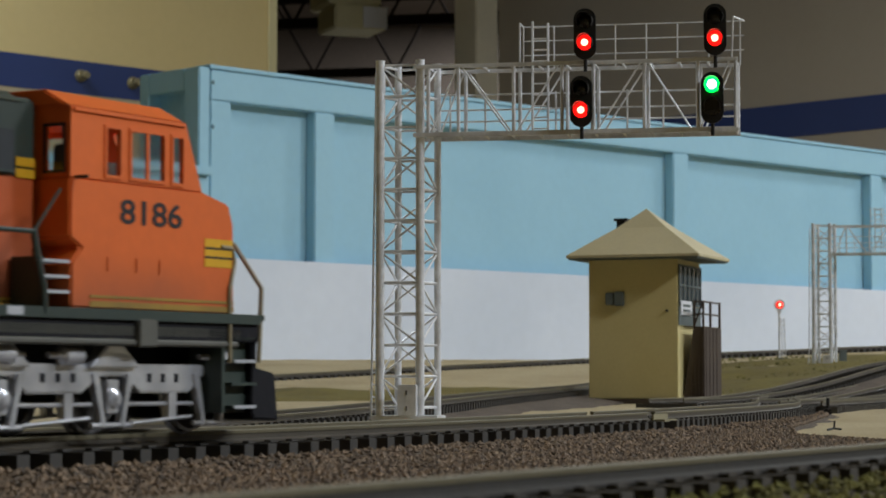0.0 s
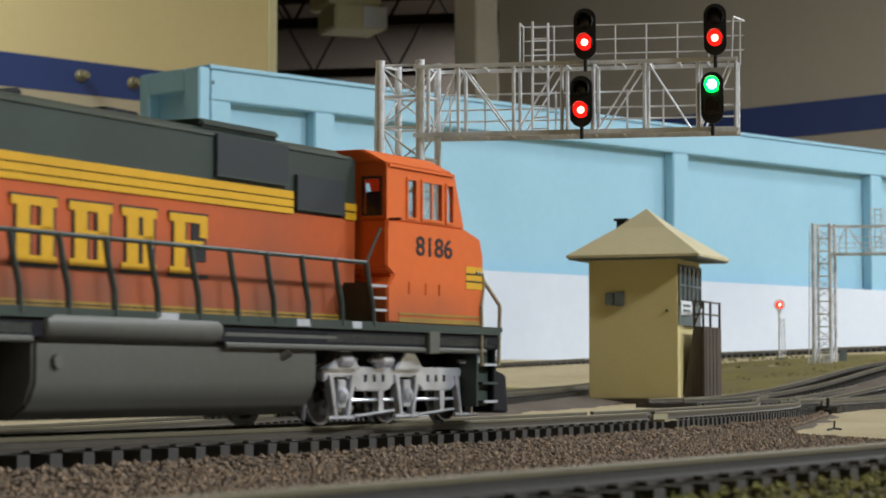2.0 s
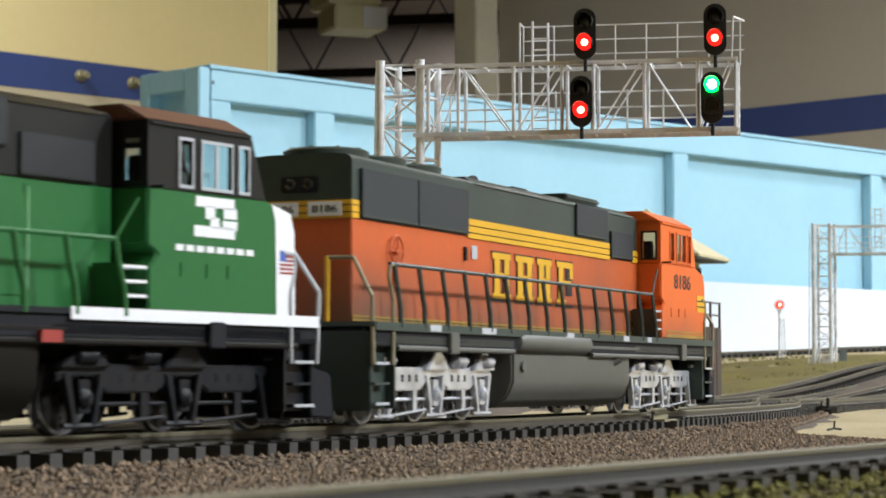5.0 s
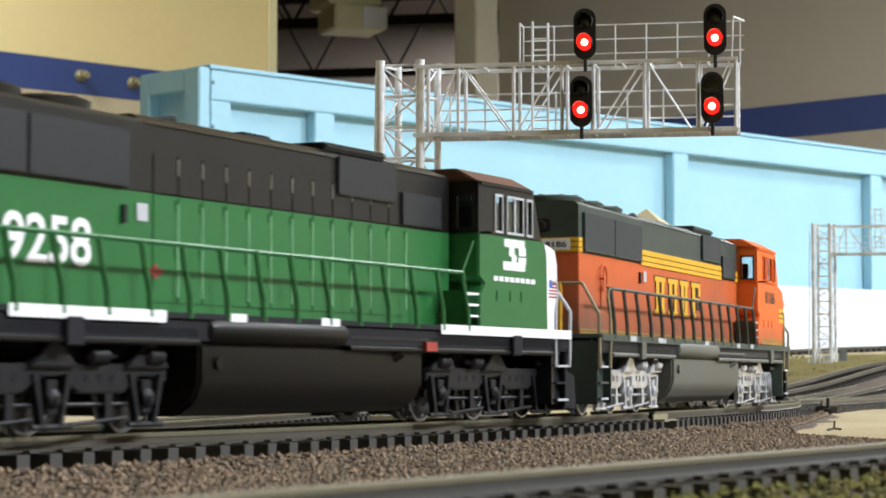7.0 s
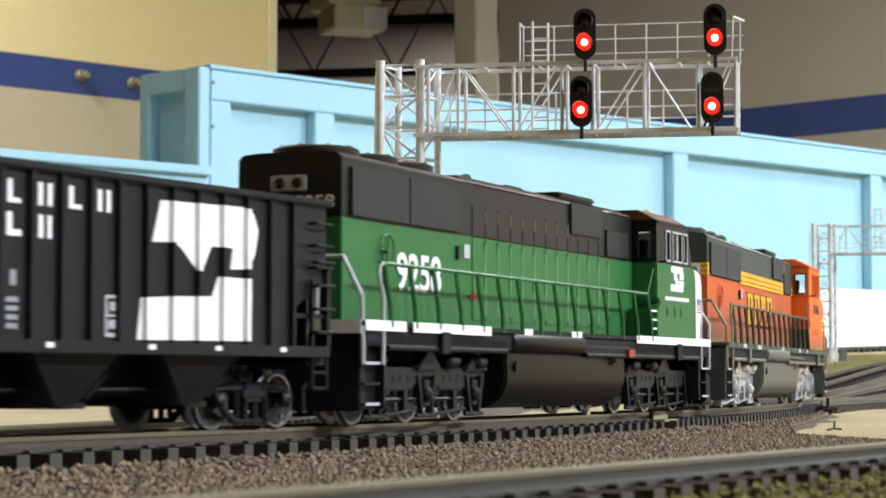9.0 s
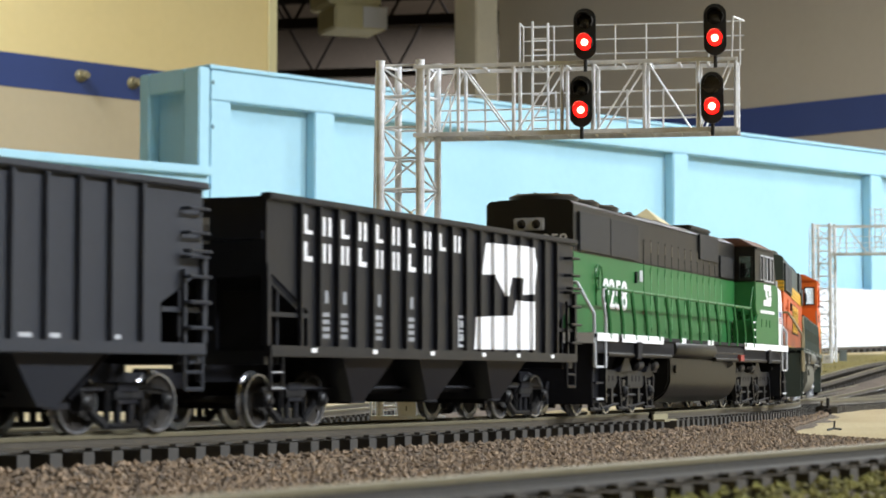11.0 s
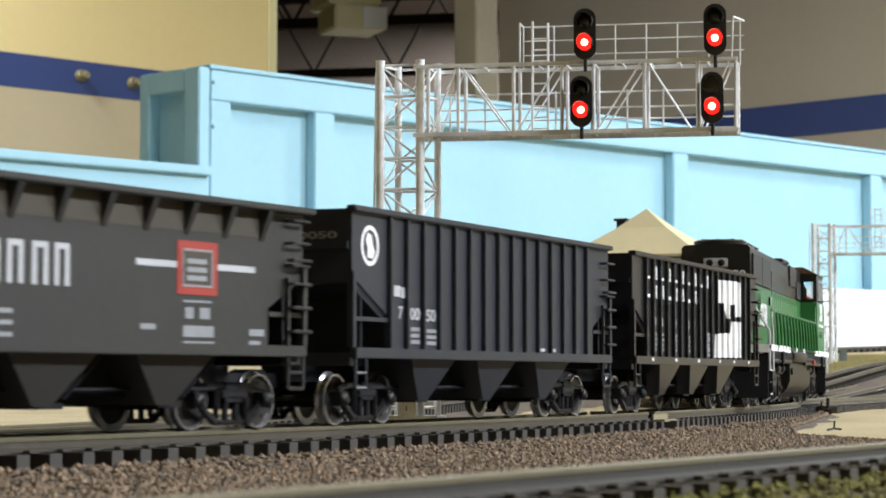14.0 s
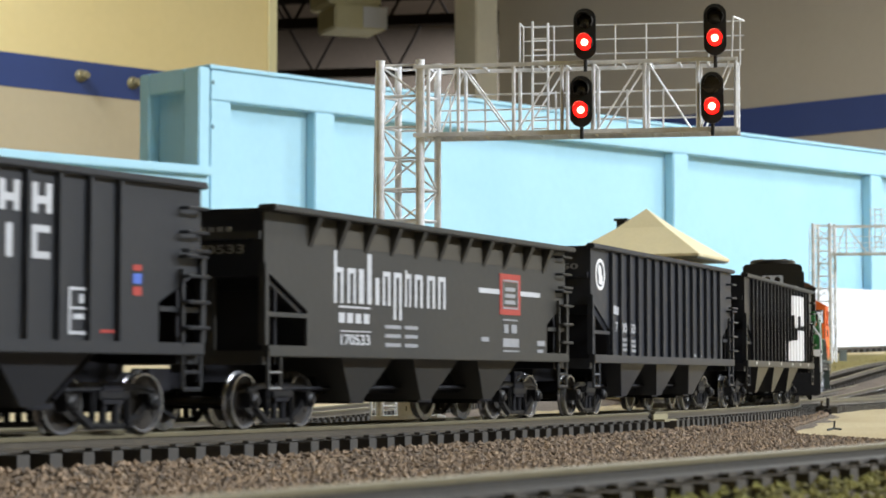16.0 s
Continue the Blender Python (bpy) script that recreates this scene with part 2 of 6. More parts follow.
def part(name, form, mat, parent=None, label="", at=(0, 0, 0), scale=S, bevel=0.0, smooth=False, fix=True):
    """One mesh object, under a thing or under a part."""
    ob = new(name, mesh_of(name, form, mat, scale, bevel, smooth, fix))
    ob.location = [c * scale for c in at]
    if parent:
        ob.parent = parent
    return tagged(ob, label)


def parts(name, forms, mat, parent, label="", **how):
    """Each form as a part of its own."""
    return [part(name, f, mat, parent, label, **how) for f in forms]


def thing(name, label, category, m=None, group="", kind=""):
    ob = new(name)
    ob.empty_display_size = 0.01
    if m is not None:
        ob.matrix_basis = m
    return tagged(ob, label, category, group, kind)


def lettering(text, mat, parent, x0, x1, z0, z1, y, name="lettering", turned=False, back=False):
    """Words in the built-in font, fitted into a box on a side that faces -y (or, turned, the rear end, which faces -x)."""
    cu = bpy.data.curves.new("words", "FONT")
    cu.body, cu.extrude, cu.offset = text, 0.002, 0.017
    tmp = new("words", cu)
    bpy.context.view_layer.update()
    me = bpy.data.meshes.new_from_object(tmp.evaluated_get(bpy.context.evaluated_depsgraph_get()))
    bpy.data.objects.remove(tmp)
    xs, zs = [v.co.x for v in me.vertices], [v.co.y for v in me.vertices]
    ax, az = min(xs), min(zs)
    kx, kz = (x1 - x0) / (max(xs) - ax), (z1 - z0) / (max(zs) - az)
    for v in me.vertices:
        p, q, d = x0 + (v.co.x - ax) * kx, z0 + (v.co.y - az) * kz, 0.006 if v.co.z > 0 else -0.004
        v.co = Vector((y - d, -p, q) if turned else (p, y - d, q)) * S
    me.materials.clear()
    me.materials.append(mat)
    ob = new(name, me)
    ob.parent = parent
    return ob


def plaque(parent, mat, boxes, y, name="marking", label="", proud=0.008, turned=False):
    """Plain bars (x0, x1, z0, z1) laid on a side that faces -y."""
    f = Form()
    for x0, x1, z0, z1 in boxes:
        if turned:
            f.box(y - proud, y + 0.005, -x1, -x0, z0, z1)
        else:
            f.box(x0, x1, y - proud, y + 0.005, z0, z1)
    return part(name, f, mat, parent, label)


# ---- the line of the main track ----
KNOTS = (-40, 0, 20, 40, 47, 51, 56, 58, 66, 72, 76, 110)
BENDS = (0.232, 0.894, 0.48, 0.457, 0.5, 1.6, 1.2, 0.2, 0.2, 0.0, -1.05, -1.05)   # per 100 m, to the far side
SPEEDS = (4.175, 4.396, 5.155, 5.309, 5.358, 5.286, 5.424, 5.484, 5.373)   # every 2 s
RUN = np.arange(-112, 130.01, 0.5)
_k = np.interp(RUN, KNOTS, BENDS) / 100
_h = np.concatenate([[0], np.cumsum((_k[1:] + _k[:-1]) / 4)])
ZERO = int(np.argmin(abs(RUN)))
HEAD = 0.5489 - (_h - _h[ZERO])


def swept(head, start):
    dx, dy = np.sin(head), np.cos(head)
    x = np.concatenate([[0], np.cumsum((dx[1:] + dx[:-1]) / 4)])
    y = np.concatenate([[0], np.cumsum((dy[1:] + dy[:-1]) / 4)])
    return x - x[start[0]] + start[1], y - y[start[0]] + start[2]


MAIN_X, MAIN_Y = swept(HEAD, (ZERO, -8.835, 25.110))
CLOCK = np.arange(0, 16.001, 0.1)
_v = np.interp(CLOCK, np.linspace(0, 16, 9), SPEEDS)
GONE = np.concatenate([[0], np.cumsum((_v[1:] + _v[:-1]) / 2 * 0.1)])


def gone(t):
    return float(np.interp(t, CLOCK, GONE))


def main_at(s):
    return Vector((float(np.interp(s, RUN, MAIN_X)), float(np.interp(s, RUN, MAIN_Y))))


def car_pose(s, half):
    """A vehicle on two trucks with its middle at s along the main track."""
    a, b = main_at(s - half), main_at(s + half)
    m = (a + b) / 2
    return Matrix.Translation((m.x * S, m.y * S, 0)) @ Matrix.Rotation(math.atan2(b.y - a.y, b.x - a.x), 4, "Z")


# ---- ground ----
def rise(x, y):
    """The height of the layout's surface: flat by the rails, climbing behind them."""
    t = min(max((y - 112) / 48, 0), 1)
    far = min(max((y - 160) / 100, 0), 1)
    right = min(max((x - 17) / 20, 0), 1)
    near = min(max((y - 45) / 35, 0), 1)
    return -0.66 + 0.24 * near + 2.6 * (1 - 0.6 * right) * t * t * (3 - 2 * t) - 0.6 * far + 2.4 * right * min(max((y - 95) / 30, 0), 1)


def build_ground():
    f = Form()
    xs = list(np.arange(-188, -20, 8)) + list(np.arange(-20, 30, 1.0)) + list(np.arange(30, 180, 6))
    ys = list(np.arange(-118, 10, 8)) + list(np.arange(10, 130, 1.2)) + list(np.arange(130, 460, 6))
    for y in ys:
        for x in xs:
            n = noise.noise((x * 0.35, y * 0.35, 0)) * 0.05 + noise.noise((x * 1.3, y * 1.3, 4)) * 0.03
            f.v.append((x, y, rise(x, y) + n))
    w = len(xs)
    f.f = [(j * w + i, j * w + i + 1, (j + 1) * w + i + 1, (j + 1) * w + i) for j in range(len(ys) - 1) for i in range(w - 1)]
    ob = part("ground", f, SAND, fix=False, smooth=True)
    tagged(ob, "sandy tan scenery ground of the model railway layout", "ground", kind="structure")



def benchwork():
    """The table that carries the layout (true metres)."""
    root = thing("layout_table", "grey painted benchwork table under the model railway", "table", kind="structure")
    part("fascia", Form().box(-2.15, 2.0, -1.34, 5.2, -0.16, -0.012), BENCH, root, scale=1)
    for x in (-2.05, -0.1, 1.9):
        for y in (-1.24, 0.9, 3.0, 5.1):
            part("leg", Form().box(x - 0.045, x + 0.045, y - 0.045, y + 0.045, -1.15, -0.16), BENCH, root, scale=1)


build_ground()
benchwork()


# ---- tracks ----
def bed(name, xs, ys, zs, lo, hi, label, wide=False, mat=BALLAST):
    """A ballast mound under a track."""
    f, prof = Form(), [(-3.8, -0.72), (-2.6, -0.54), (-1.7, -0.42), (-1.32, -0.40), (-1.15, -0.46), (1.15, -0.46), (1.32, -0.40), (1.7, -0.42), (2.6, -0.54), (3.8, -0.72)]
    if wide:
        prof = [(-10.4, -0.66), (-7, -0.60), (-4.5, -0.58)] + prof[1:]
    idx = [i for i in range(lo, hi, 2)]
    for i in idx:
        dx, dy = xs[i + 1] - xs[i], ys[i + 1] - ys[i]
        l = math.hypot(dx, dy)
        for o, z in prof:
            b = noise.noise((xs[i] * 1.5 + o, ys[i] * 1.5, 2)) * 0.04
            f.v.append((xs[i] - dy / l * o, ys[i] + dx / l * o, zs[i] + z + b))
    n = len(prof)
    f.f = [(k * n + j + 1, k * n + j, (k + 1) * n + j, (k + 1) * n + j + 1) for k in range(len(idx) - 1) for j in range(n - 1)]
    ob = part(name, f, mat, fix=False, smooth=True)
    return tagged(ob, label, "ballast", kind="structure")


def rails(name, xs, ys, zs, lo, hi, label, pitch=0.65, tie_len=2.6, parts=(0, 0), mat=RAIL, top=RAILTOP, plates=True, tie=TIE, sides=(-0.75, 0.75), reach=None):
    """Two rails with a foot, a web and a head, and ties: those of one stretch are parts, the rest are joined."""
    root = thing(name, label, "railway track", kind="structure")
    step = [i for i in range(lo, hi)]
    for side in sides:
        foot, head = Form(), Form()
        prof_foot = [(-0.085, -0.20), (0.085, -0.20), (0.085, -0.17), (0.025, -0.14), (0.02, -0.055), (-0.02, -0.055), (-0.025, -0.14), (-0.085, -0.17)]
        prof_head = [(-0.042, -0.06), (0.042, -0.06), (0.045, -0.012), (0.034, 0.0), (-0.034, 0.0), (-0.045, -0.012)]
        for form, prof in ((foot, prof_foot), (head, prof_head)):
            n = len(prof)
            for i in step:
                dx, dy = xs[i + 1] - xs[i], ys[i + 1] - ys[i]
                l = math.hypot(dx, dy)
                for o, z in prof:
                    form.v.append((xs[i] - dy / l * (side + o), ys[i] + dx / l * (side + o), zs[i] + z))
            form.f += [(k * n + j, k * n + (j + 1) % n, (k + 1) * n + (j + 1) % n, (k + 1) * n + j) for k in range(len(step) - 1) for j in range(n)]
            m = len(step) - 1
            form.f += [tuple(range(n)), tuple(m * n + j for j in range(n))]
        part("rail", foot, mat, root)
        part("rail_head", head, top, root, "worn shiny rail head")
    # ties
    run = [0.0]
    for i in range(lo, hi - 1):
        run.append(run[-1] + math.hypot(xs[i + 1] - xs[i], ys[i + 1] - ys[i]))
    one = Form().box(-0.125, 0.125, *(reach or (-tie_len / 2, tie_len / 2)), -0.47, -0.205)
    if plates:
        for sy in sides:
            one.box(-0.1, 0.1, sy - 0.19, sy + 0.19, -0.207, -0.17)
    shared = mesh_of("tie", one, tie)
    rest = Form()
    d = 0.2
    while d < run[-1] - 0.3:
        x = float(np.interp(d, run, xs[lo:hi]))
        y = float(np.interp(d, run, ys[lo:hi]))
        z = float(np.interp(d, run, zs[lo:hi]))
        i = min(int(np.searchsorted(run, d)), hi - lo - 2) + lo
        a = math.atan2(ys[i + 1] - ys[i], xs[i + 1] - xs[i]) + random.uniform(-0.02, 0.02)
        if parts[0] <= d < parts[1]:
            ob = new("tie", shared)
            ob.parent = root
            ob.matrix_basis = Matrix.Translation((x * S, y * S, z * S)) @ Matrix.Rotation(a, 4, "Z")
        else:
            c, s = math.cos(a), math.sin(a)
            rest.add([(x + p * c - q * s, y + p * s + q * c, z + r) for p, q, r in one.v], one.f)
        d += pitch
    if rest.v:
        tagged(part("tie_rest", rest, tie, root), kind="stuff")
    return root


FLAT = np.zeros(len(RUN))
LO, HI = int(np.argmin(abs(RUN + 108))), len(RUN) - 12
# the main track: coarse ties, then the finer ones of the next length of track
JOINT = int(np.argmin(abs(RUN - 30.5)))
SANDY = int(np.argmin(abs(RUN - 25)))
bed("main_ballast", MAIN_X, MAIN_Y, FLAT, LO, SANDY + 1, "brown and grey ballast bed under the main track", True)
bed("main_ballast", MAIN_X, MAIN_Y, FLAT, SANDY, HI, "brown and grey ballast shoulder along the sandy ground")
rails("main_track", MAIN_X, MAIN_Y, FLAT, LO, JOINT, "model main track with black plastic ties", 0.65, parts=(100, 138.5))
rails("main_track", MAIN_X, MAIN_Y, FLAT, JOINT, HI, "model main track with finely spaced black ties", 0.5, parts=(0, 40))
# the near track, straight
NEAR_H = np.full(len(RUN), radians(29.6))
NX, NY = swept(NEAR_H, (ZERO, -0.65, 17.88))
NLO, NHI = int(np.argmin(abs(RUN + 9))), int(np.argmin(abs(RUN - 60)))
rails("near_track", NX, NY, FLAT, NLO, NHI, "model track on dusty black ties in the foreground", 0.65, parts=(0, 40), mat=RAIL_DARK, tie=DUSTY_TIE, sides=(-0.75,), reach=(-1.3, -0.6))
bed("near_ballast", NX, NY, FLAT, NLO, NHI, "earth and ballast bed under the near track")
# the branch that keeps straight on where the main track bends away
BR0 = int(np.argmin(abs(RUN - 48)))
BR_H = HEAD.copy()
BR_H[BR0:] = HEAD[BR0] + np.minimum((RUN[BR0:] - 48) * 0.003, 0.14)
BX, BY = swept(BR_H, (ZERO, -8.835, 25.110))
BR_Z = np.array([max(0, rise(x, y) + 0.42) * 0.8 for x, y in zip(BX, BY)])
rails("branch_track", BX, BY, BR_Z, BR0 + 20, int(np.argmin(abs(RUN - 118))), "model branch track curving off the main line", 0.5, parts=(0, 40))


def curve_track(name, pts, label, pitch=0.55):
    """A track through a few points, on its own ballast."""
    p = [Vector(q) for q in pts]
    xs, ys, zs = [], [], []
    for k in range(len(p) - 1):
        a, b = p[max(k - 1, 0)], p[min(k + 2, len(p) - 1)]
        t0, t1 = (p[k + 1] - a) / 2, (b - p[k]) / 2
        n = max(2, int((p[k + 1] - p[k]).length / 0.7))
        for i in range(n):
            t = i / n
            q = p[k] * (2 * t ** 3 - 3 * t * t + 1) + t0 * (t ** 3 - 2 * t * t + t) + p[k + 1] * (-2 * t ** 3 + 3 * t * t) + t1 * (t ** 3 - t * t)
            xs.append(q.x)
            ys.append(q.y)
            zs.append(q.z)
    bed("siding_ballast", xs, ys, zs, 0, len(xs) - 1, "brown ballast under a siding")
    return rails(name, xs, ys, zs, 0, len(xs) - 1, label, pitch)


curve_track("siding_track", [(-14, 30, -0.2), (-8, 44, -0.15), (-3.6, 60, -0.05), (1.6, 88, 0.22), (8.1, 124, 0.5), (14, 140, 1.1), (26, 152, 2.1), (45, 160, 2.6)], "weathered brown siding track behind the main line")
curve_track("siding_track", [(-40, 105, 0.0), (-20, 126, 0.55), (0, 143, 1.65), (16, 154, 2.5), (25, 159, 2.9), (36, 164, 3.3), (60, 172, 3.4)], "far dark siding track near the backdrop")
curve_track("siding_track", [(9.2, 92, -0.03), (13.6, 103, 0.03), (18.2, 112, 0.55), (25.5, 127, 1.75), (34, 140, 2.3)], "dark model siding track climbing past the signal tower")
curve_track("siding_track", [(13.2, 90, -0.03), (17.2, 103, -0.02), (21.6, 114, 0.42), (28, 128, 1.2), (38, 142, 2.1)], "dark model siding track curving up beside the main line")


def grass_mat(x0, x1, y0, y1, label):
    """A low sheet of olive scatter with a ragged edge, lying on the ground."""
    f = Form()
    nx, ny = int((x1 - x0) / 0.9) + 1, int((y1 - y0) / 0.9) + 1
    for j in range(ny):
        for i in range(nx):
            x, y = x0 + i * 0.9, y0 + j * 0.9
            inner = min(i, nx - 1 - i, j, ny - 1 - j) / 4
            n = noise.noise((x * 0.2, y * 0.2, 3)) * 0.35 + noise.noise((x * 1.1, y * 1.1, 6)) * 0.12
            f.v.append((x, y, rise(x, y) + min(inner, 1) * 0.25 - 0.14 + n * 0.5))
    f.f = [(j * nx + i, j * nx + i + 1, (j + 1) * nx + i + 1, (j + 1) * nx + i) for j in range(ny - 1) for i in range(nx - 1)]
    tagged(part("grass_mat", f, MOSS, fix=False, smooth=True), label, "grass", kind="structure")


grass_mat(13, 46, 118, 150, "olive brown scatter grass beyond the signal tower")
grass_mat(-22, 12, 114, 130, "olive brown scatter grass behind the siding")


# ---- the blue backdrop frame with its white panel (true metres) ----
def backdrop_frame():
    turn = Matrix.Translation((-0.302, 2.872, 0)) @ Matrix.Rotation(radians(45), 4, "Z")
    # local x runs along the frame, local -y faces the camera
    root = thing("backdrop_frame", "pale blue painted wooden frame with recessed panels behind the layout", "backdrop", turn, kind="structure")
    part("blue_panel", Form().box(0.0, 3.2, 0.019, 0.027, -0.06, 0.405), BLUE_WOOD, root, scale=1)
    part("top_rail", Form().box(0, 3.2, 0.0, 0.0185, 0.372, 0.412), BLUE_WOOD, root, scale=1, bevel=0.0015)
    part("cap", Form().box(-0.003, 3.2, -0.002, 0.03, 0.4125, 0.418), BLUE_WOOD, root, scale=1, bevel=0.001)
    for x, w in ((0.0, 0.035), (0.1815, 0.0365), (0.9487, 0.039), (1.501, 0.036), (2.05, 0.037), (2.6, 0.037)):
        part("stile", Form().box(x, x + w, 0.0, 0.0185, -0.06, 0.3715), BLUE_WOOD, root, scale=1, bevel=0.0015)
    part("white_panel", Form().box(0.02, 3.2, -0.006, -0.0015, -0.06, 0.167), WHITE_PANEL, root, scale=1)
    for z in (0.337, 0.395):
        part("knot", Form().lathe([(0.003, 0.0), (0.002, 0.001)], (0.004, 0.0, z), (0, -1, 0), 10), BLUE_WOOD_KNOT, root, "dark filled nail hole", scale=1)
    # the end of the frame
    end = thing("backdrop_end", "pale blue painted wooden end frame with a recessed panel", "backdrop", turn, kind="structure")
    part("end_stile", Form().box(-0.0195, -0.001, 0.0, 0.03, -0.06, 0.414), BLUE_WOOD, end, scale=1, bevel=0.0015)
    part("end_stile", Form().box(-0.0195, -0.001, 0.105, 0.126, -0.06, 0.414), BLUE_WOOD, end, scale=1, bevel=0.0015)
    part("end_rail", Form().box(-0.0195, -0.001, 0.0305, 0.1045, 0.385, 0.414), BLUE_WOOD, end, scale=1, bevel=0.0015)
    part("end_panel", Form().box(-0.001, 0.008, 0.03, 0.126, -0.06, 0.412), BLUE_WOOD, end, scale=1)
    low = thing("low_backdrop", "low pale blue painted board behind the layout", "backdrop", turn, kind="structure")
    part("low_panel", Form().box(-2.6, -0.034, -0.035, -0.02, -0.06, 0.2675), BLUE_WOOD, low, scale=1)
    part("low_cap", Form().box(-2.6, -0.03, -0.045, -0.006, 0.268, 0.2795), BLUE_WOOD, low, scale=1, bevel=0.0015)


backdrop_frame()


# ---- the hall (true metres) ----
def hall():
    floor = part("floor", Form().box(-16, 22, -12, 30, -1.25, -1.15), FLOOR, scale=1)
    tagged(floor, "grey hall floor", "floor", kind="structure")
    c = math.sqrt(0.5)

    def wall(name, ax, ay, length, heading, z0, z1, mat, label, stripe=None, thick=0.15):
        m = Matrix.Translation((ax, ay, 0)) @ Matrix.Rotation(radians(heading), 4, "Z")
        ob = part(name, Form().box(0, length, 0, thick, z0, z1), mat, scale=1)
        ob.matrix_basis = m
        tagged(ob, label, "wall", kind="structure")
        if stripe:
            part("stripe", Form().box(0, length, -0.004, 0.001, *stripe), STRIPE_BLUE, ob, "dark blue painted band", scale=1)
        return ob

    # the cream wall ends at a corner; local -y faces the camera
    k = 10
    left = wall("wall_west", -0.694 - k * c, 9.0 - k * c, k, 45, -1.15, 4.2, WALL_CREAM, "cream painted wall with a navy blue band", (1.082, 1.208))
    part("lower_paint", Form().box(0, k - 0.035, -0.003, 0.001, -1.15, 1.081), WALL_TAN, left, "darker tan paint below the band", scale=1)
    part("corner_trim", Form().box(k - 0.03, k + 0.012, -0.012, -0.004, -1.15, 4.2), UNIT_CREAM, left, scale=1)
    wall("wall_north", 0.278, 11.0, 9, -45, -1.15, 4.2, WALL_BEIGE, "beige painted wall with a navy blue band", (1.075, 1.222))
    wall("wall_far", -8, 21, 24, 0, -1.15, 4.2, DARK_CEILING, "dim brown far wall of the hall")
    wall("wall_east", 14, 20, 34, -90, -1.15, 4.2, WALL_BEIGE, "beige painted hall wall")
    wall("wall_south", 14, -8, 26, 180, -1.15, 4.2, WALL_CREAM, "cream painted hall wall")
    wall("wall_side", -10, -8, 30, 90, -1.15, 4.2, WALL_CREAM, "cream painted hall wall")
    ceil = part("ceiling", Form().box(-10, 14, -8, 8.0, CEILING, CEILING + 0.1), WALL_CREAM, scale=1)
    tagged(ceil, "pale flat ceiling over the layout", "ceiling", kind="structure")
    deck = part("ceiling", Form().box(-10, 14, 8.0, 21.2, 3.4, 3.5), DARK_CEILING, scale=1)
    tagged(deck, "dark open roof deck beyond the wall", "ceiling", kind="structure")
    head = part("wall_header", Form().box(-10, 14, 8.0, 8.1, CEILING, 3.5), WALL_CREAM, scale=1)
    tagged(head, "plain header where the ceiling steps up", "wall", kind="structure")
    col = thing("column", "square painted building column", "column", pose(0.165, 11.0, 0, 0, 0, 45), kind="structure")
    part("shaft", Form().box(-0.078, 0.078, -0.078, 0.078, -1.15, 3.39), COLUMN, col, scale=1, bevel=0.006)
    # roof trusses
    for y in (13.0, 15.6, 18.2):
        tr = thing("roof_truss", "dark open-web steel roof truss", "truss", pose(0, y, 0, 0, 0, -12), group="roof trusses", kind="structure")
        part("top_chord", Form().box(-6, 8, -0.04, 0.04, 3.15, 3.22), TRUSS, tr, scale=1)
        part("bottom_chord", Form().box(-6, 8, -0.04, 0.04, 2.52, 2.59), TRUSS, tr, scale=1)
        x = -6
        while x < 7.5:
            part("web", Form().rod((x, 0, 2.56), (x + 0.35, 0, 3.18), 0.011, 6).rod((x + 0.35, 0, 3.18), (x + 0.7, 0, 2.56), 0.011, 6), TRUSS, tr, scale=1)
            x += 0.7
    unit = thing("heater_unit", "cream metal unit hung under the dark roof deck", "heater", pose(-0.5, 12.0, 0, 0, 0, 20), kind="structure")
    part("duct", Form().box(-0.16, 0.14, -0.1, 0.25, 2.03, 2.3), UNIT_CREAM, unit, scale=1, bevel=0.01)
    part("case", Form().box(-0.13, 0.17, -0.12, 0.2, 1.90, 2.025), UNIT_CREAM, unit, scale=1, bevel=0.01)
    # white slab: the light on this end of the cream case, put in as colour
    part("face", Form().box(0.03, 0.165, -0.126, -0.118, 1.905, 2.02), WHITE, unit, "white slab painted for the lit part of the case", scale=1)
    part("hanger", Form().rod((0, 0.05, 2.3), (0, 0.05, 3.4), 0.012, 6).rod((0.1, 0.05, 2.3), (0.1, 0.05, 3.4), 0.012, 6), TRUSS, unit, scale=1)
    # round knobs on the blue band
    for d, z in ((9.043, 1.150), (9.285, 1.146)):
        kn = thing("wall_bell", "round brass-coloured fitting on the navy band", "fitting", left.matrix_basis @ pose(d, -0.004, z), group="wall fittings", kind="structure")
        part("base", Form().lathe([(0.024, 0), (0.024, 0.012), (0.019, 0.02)], (0, 0, 0), (0, -1, 0), 14), BRASS, kn, scale=1, smooth=True)
        part("knob", Form().lathe([(0.012, 0.018), (0.017, 0.035), (0.012, 0.05)], (0, 0, 0), (0, -1, 0), 12), BRASS, kn, scale=1, smooth=True)


hall()


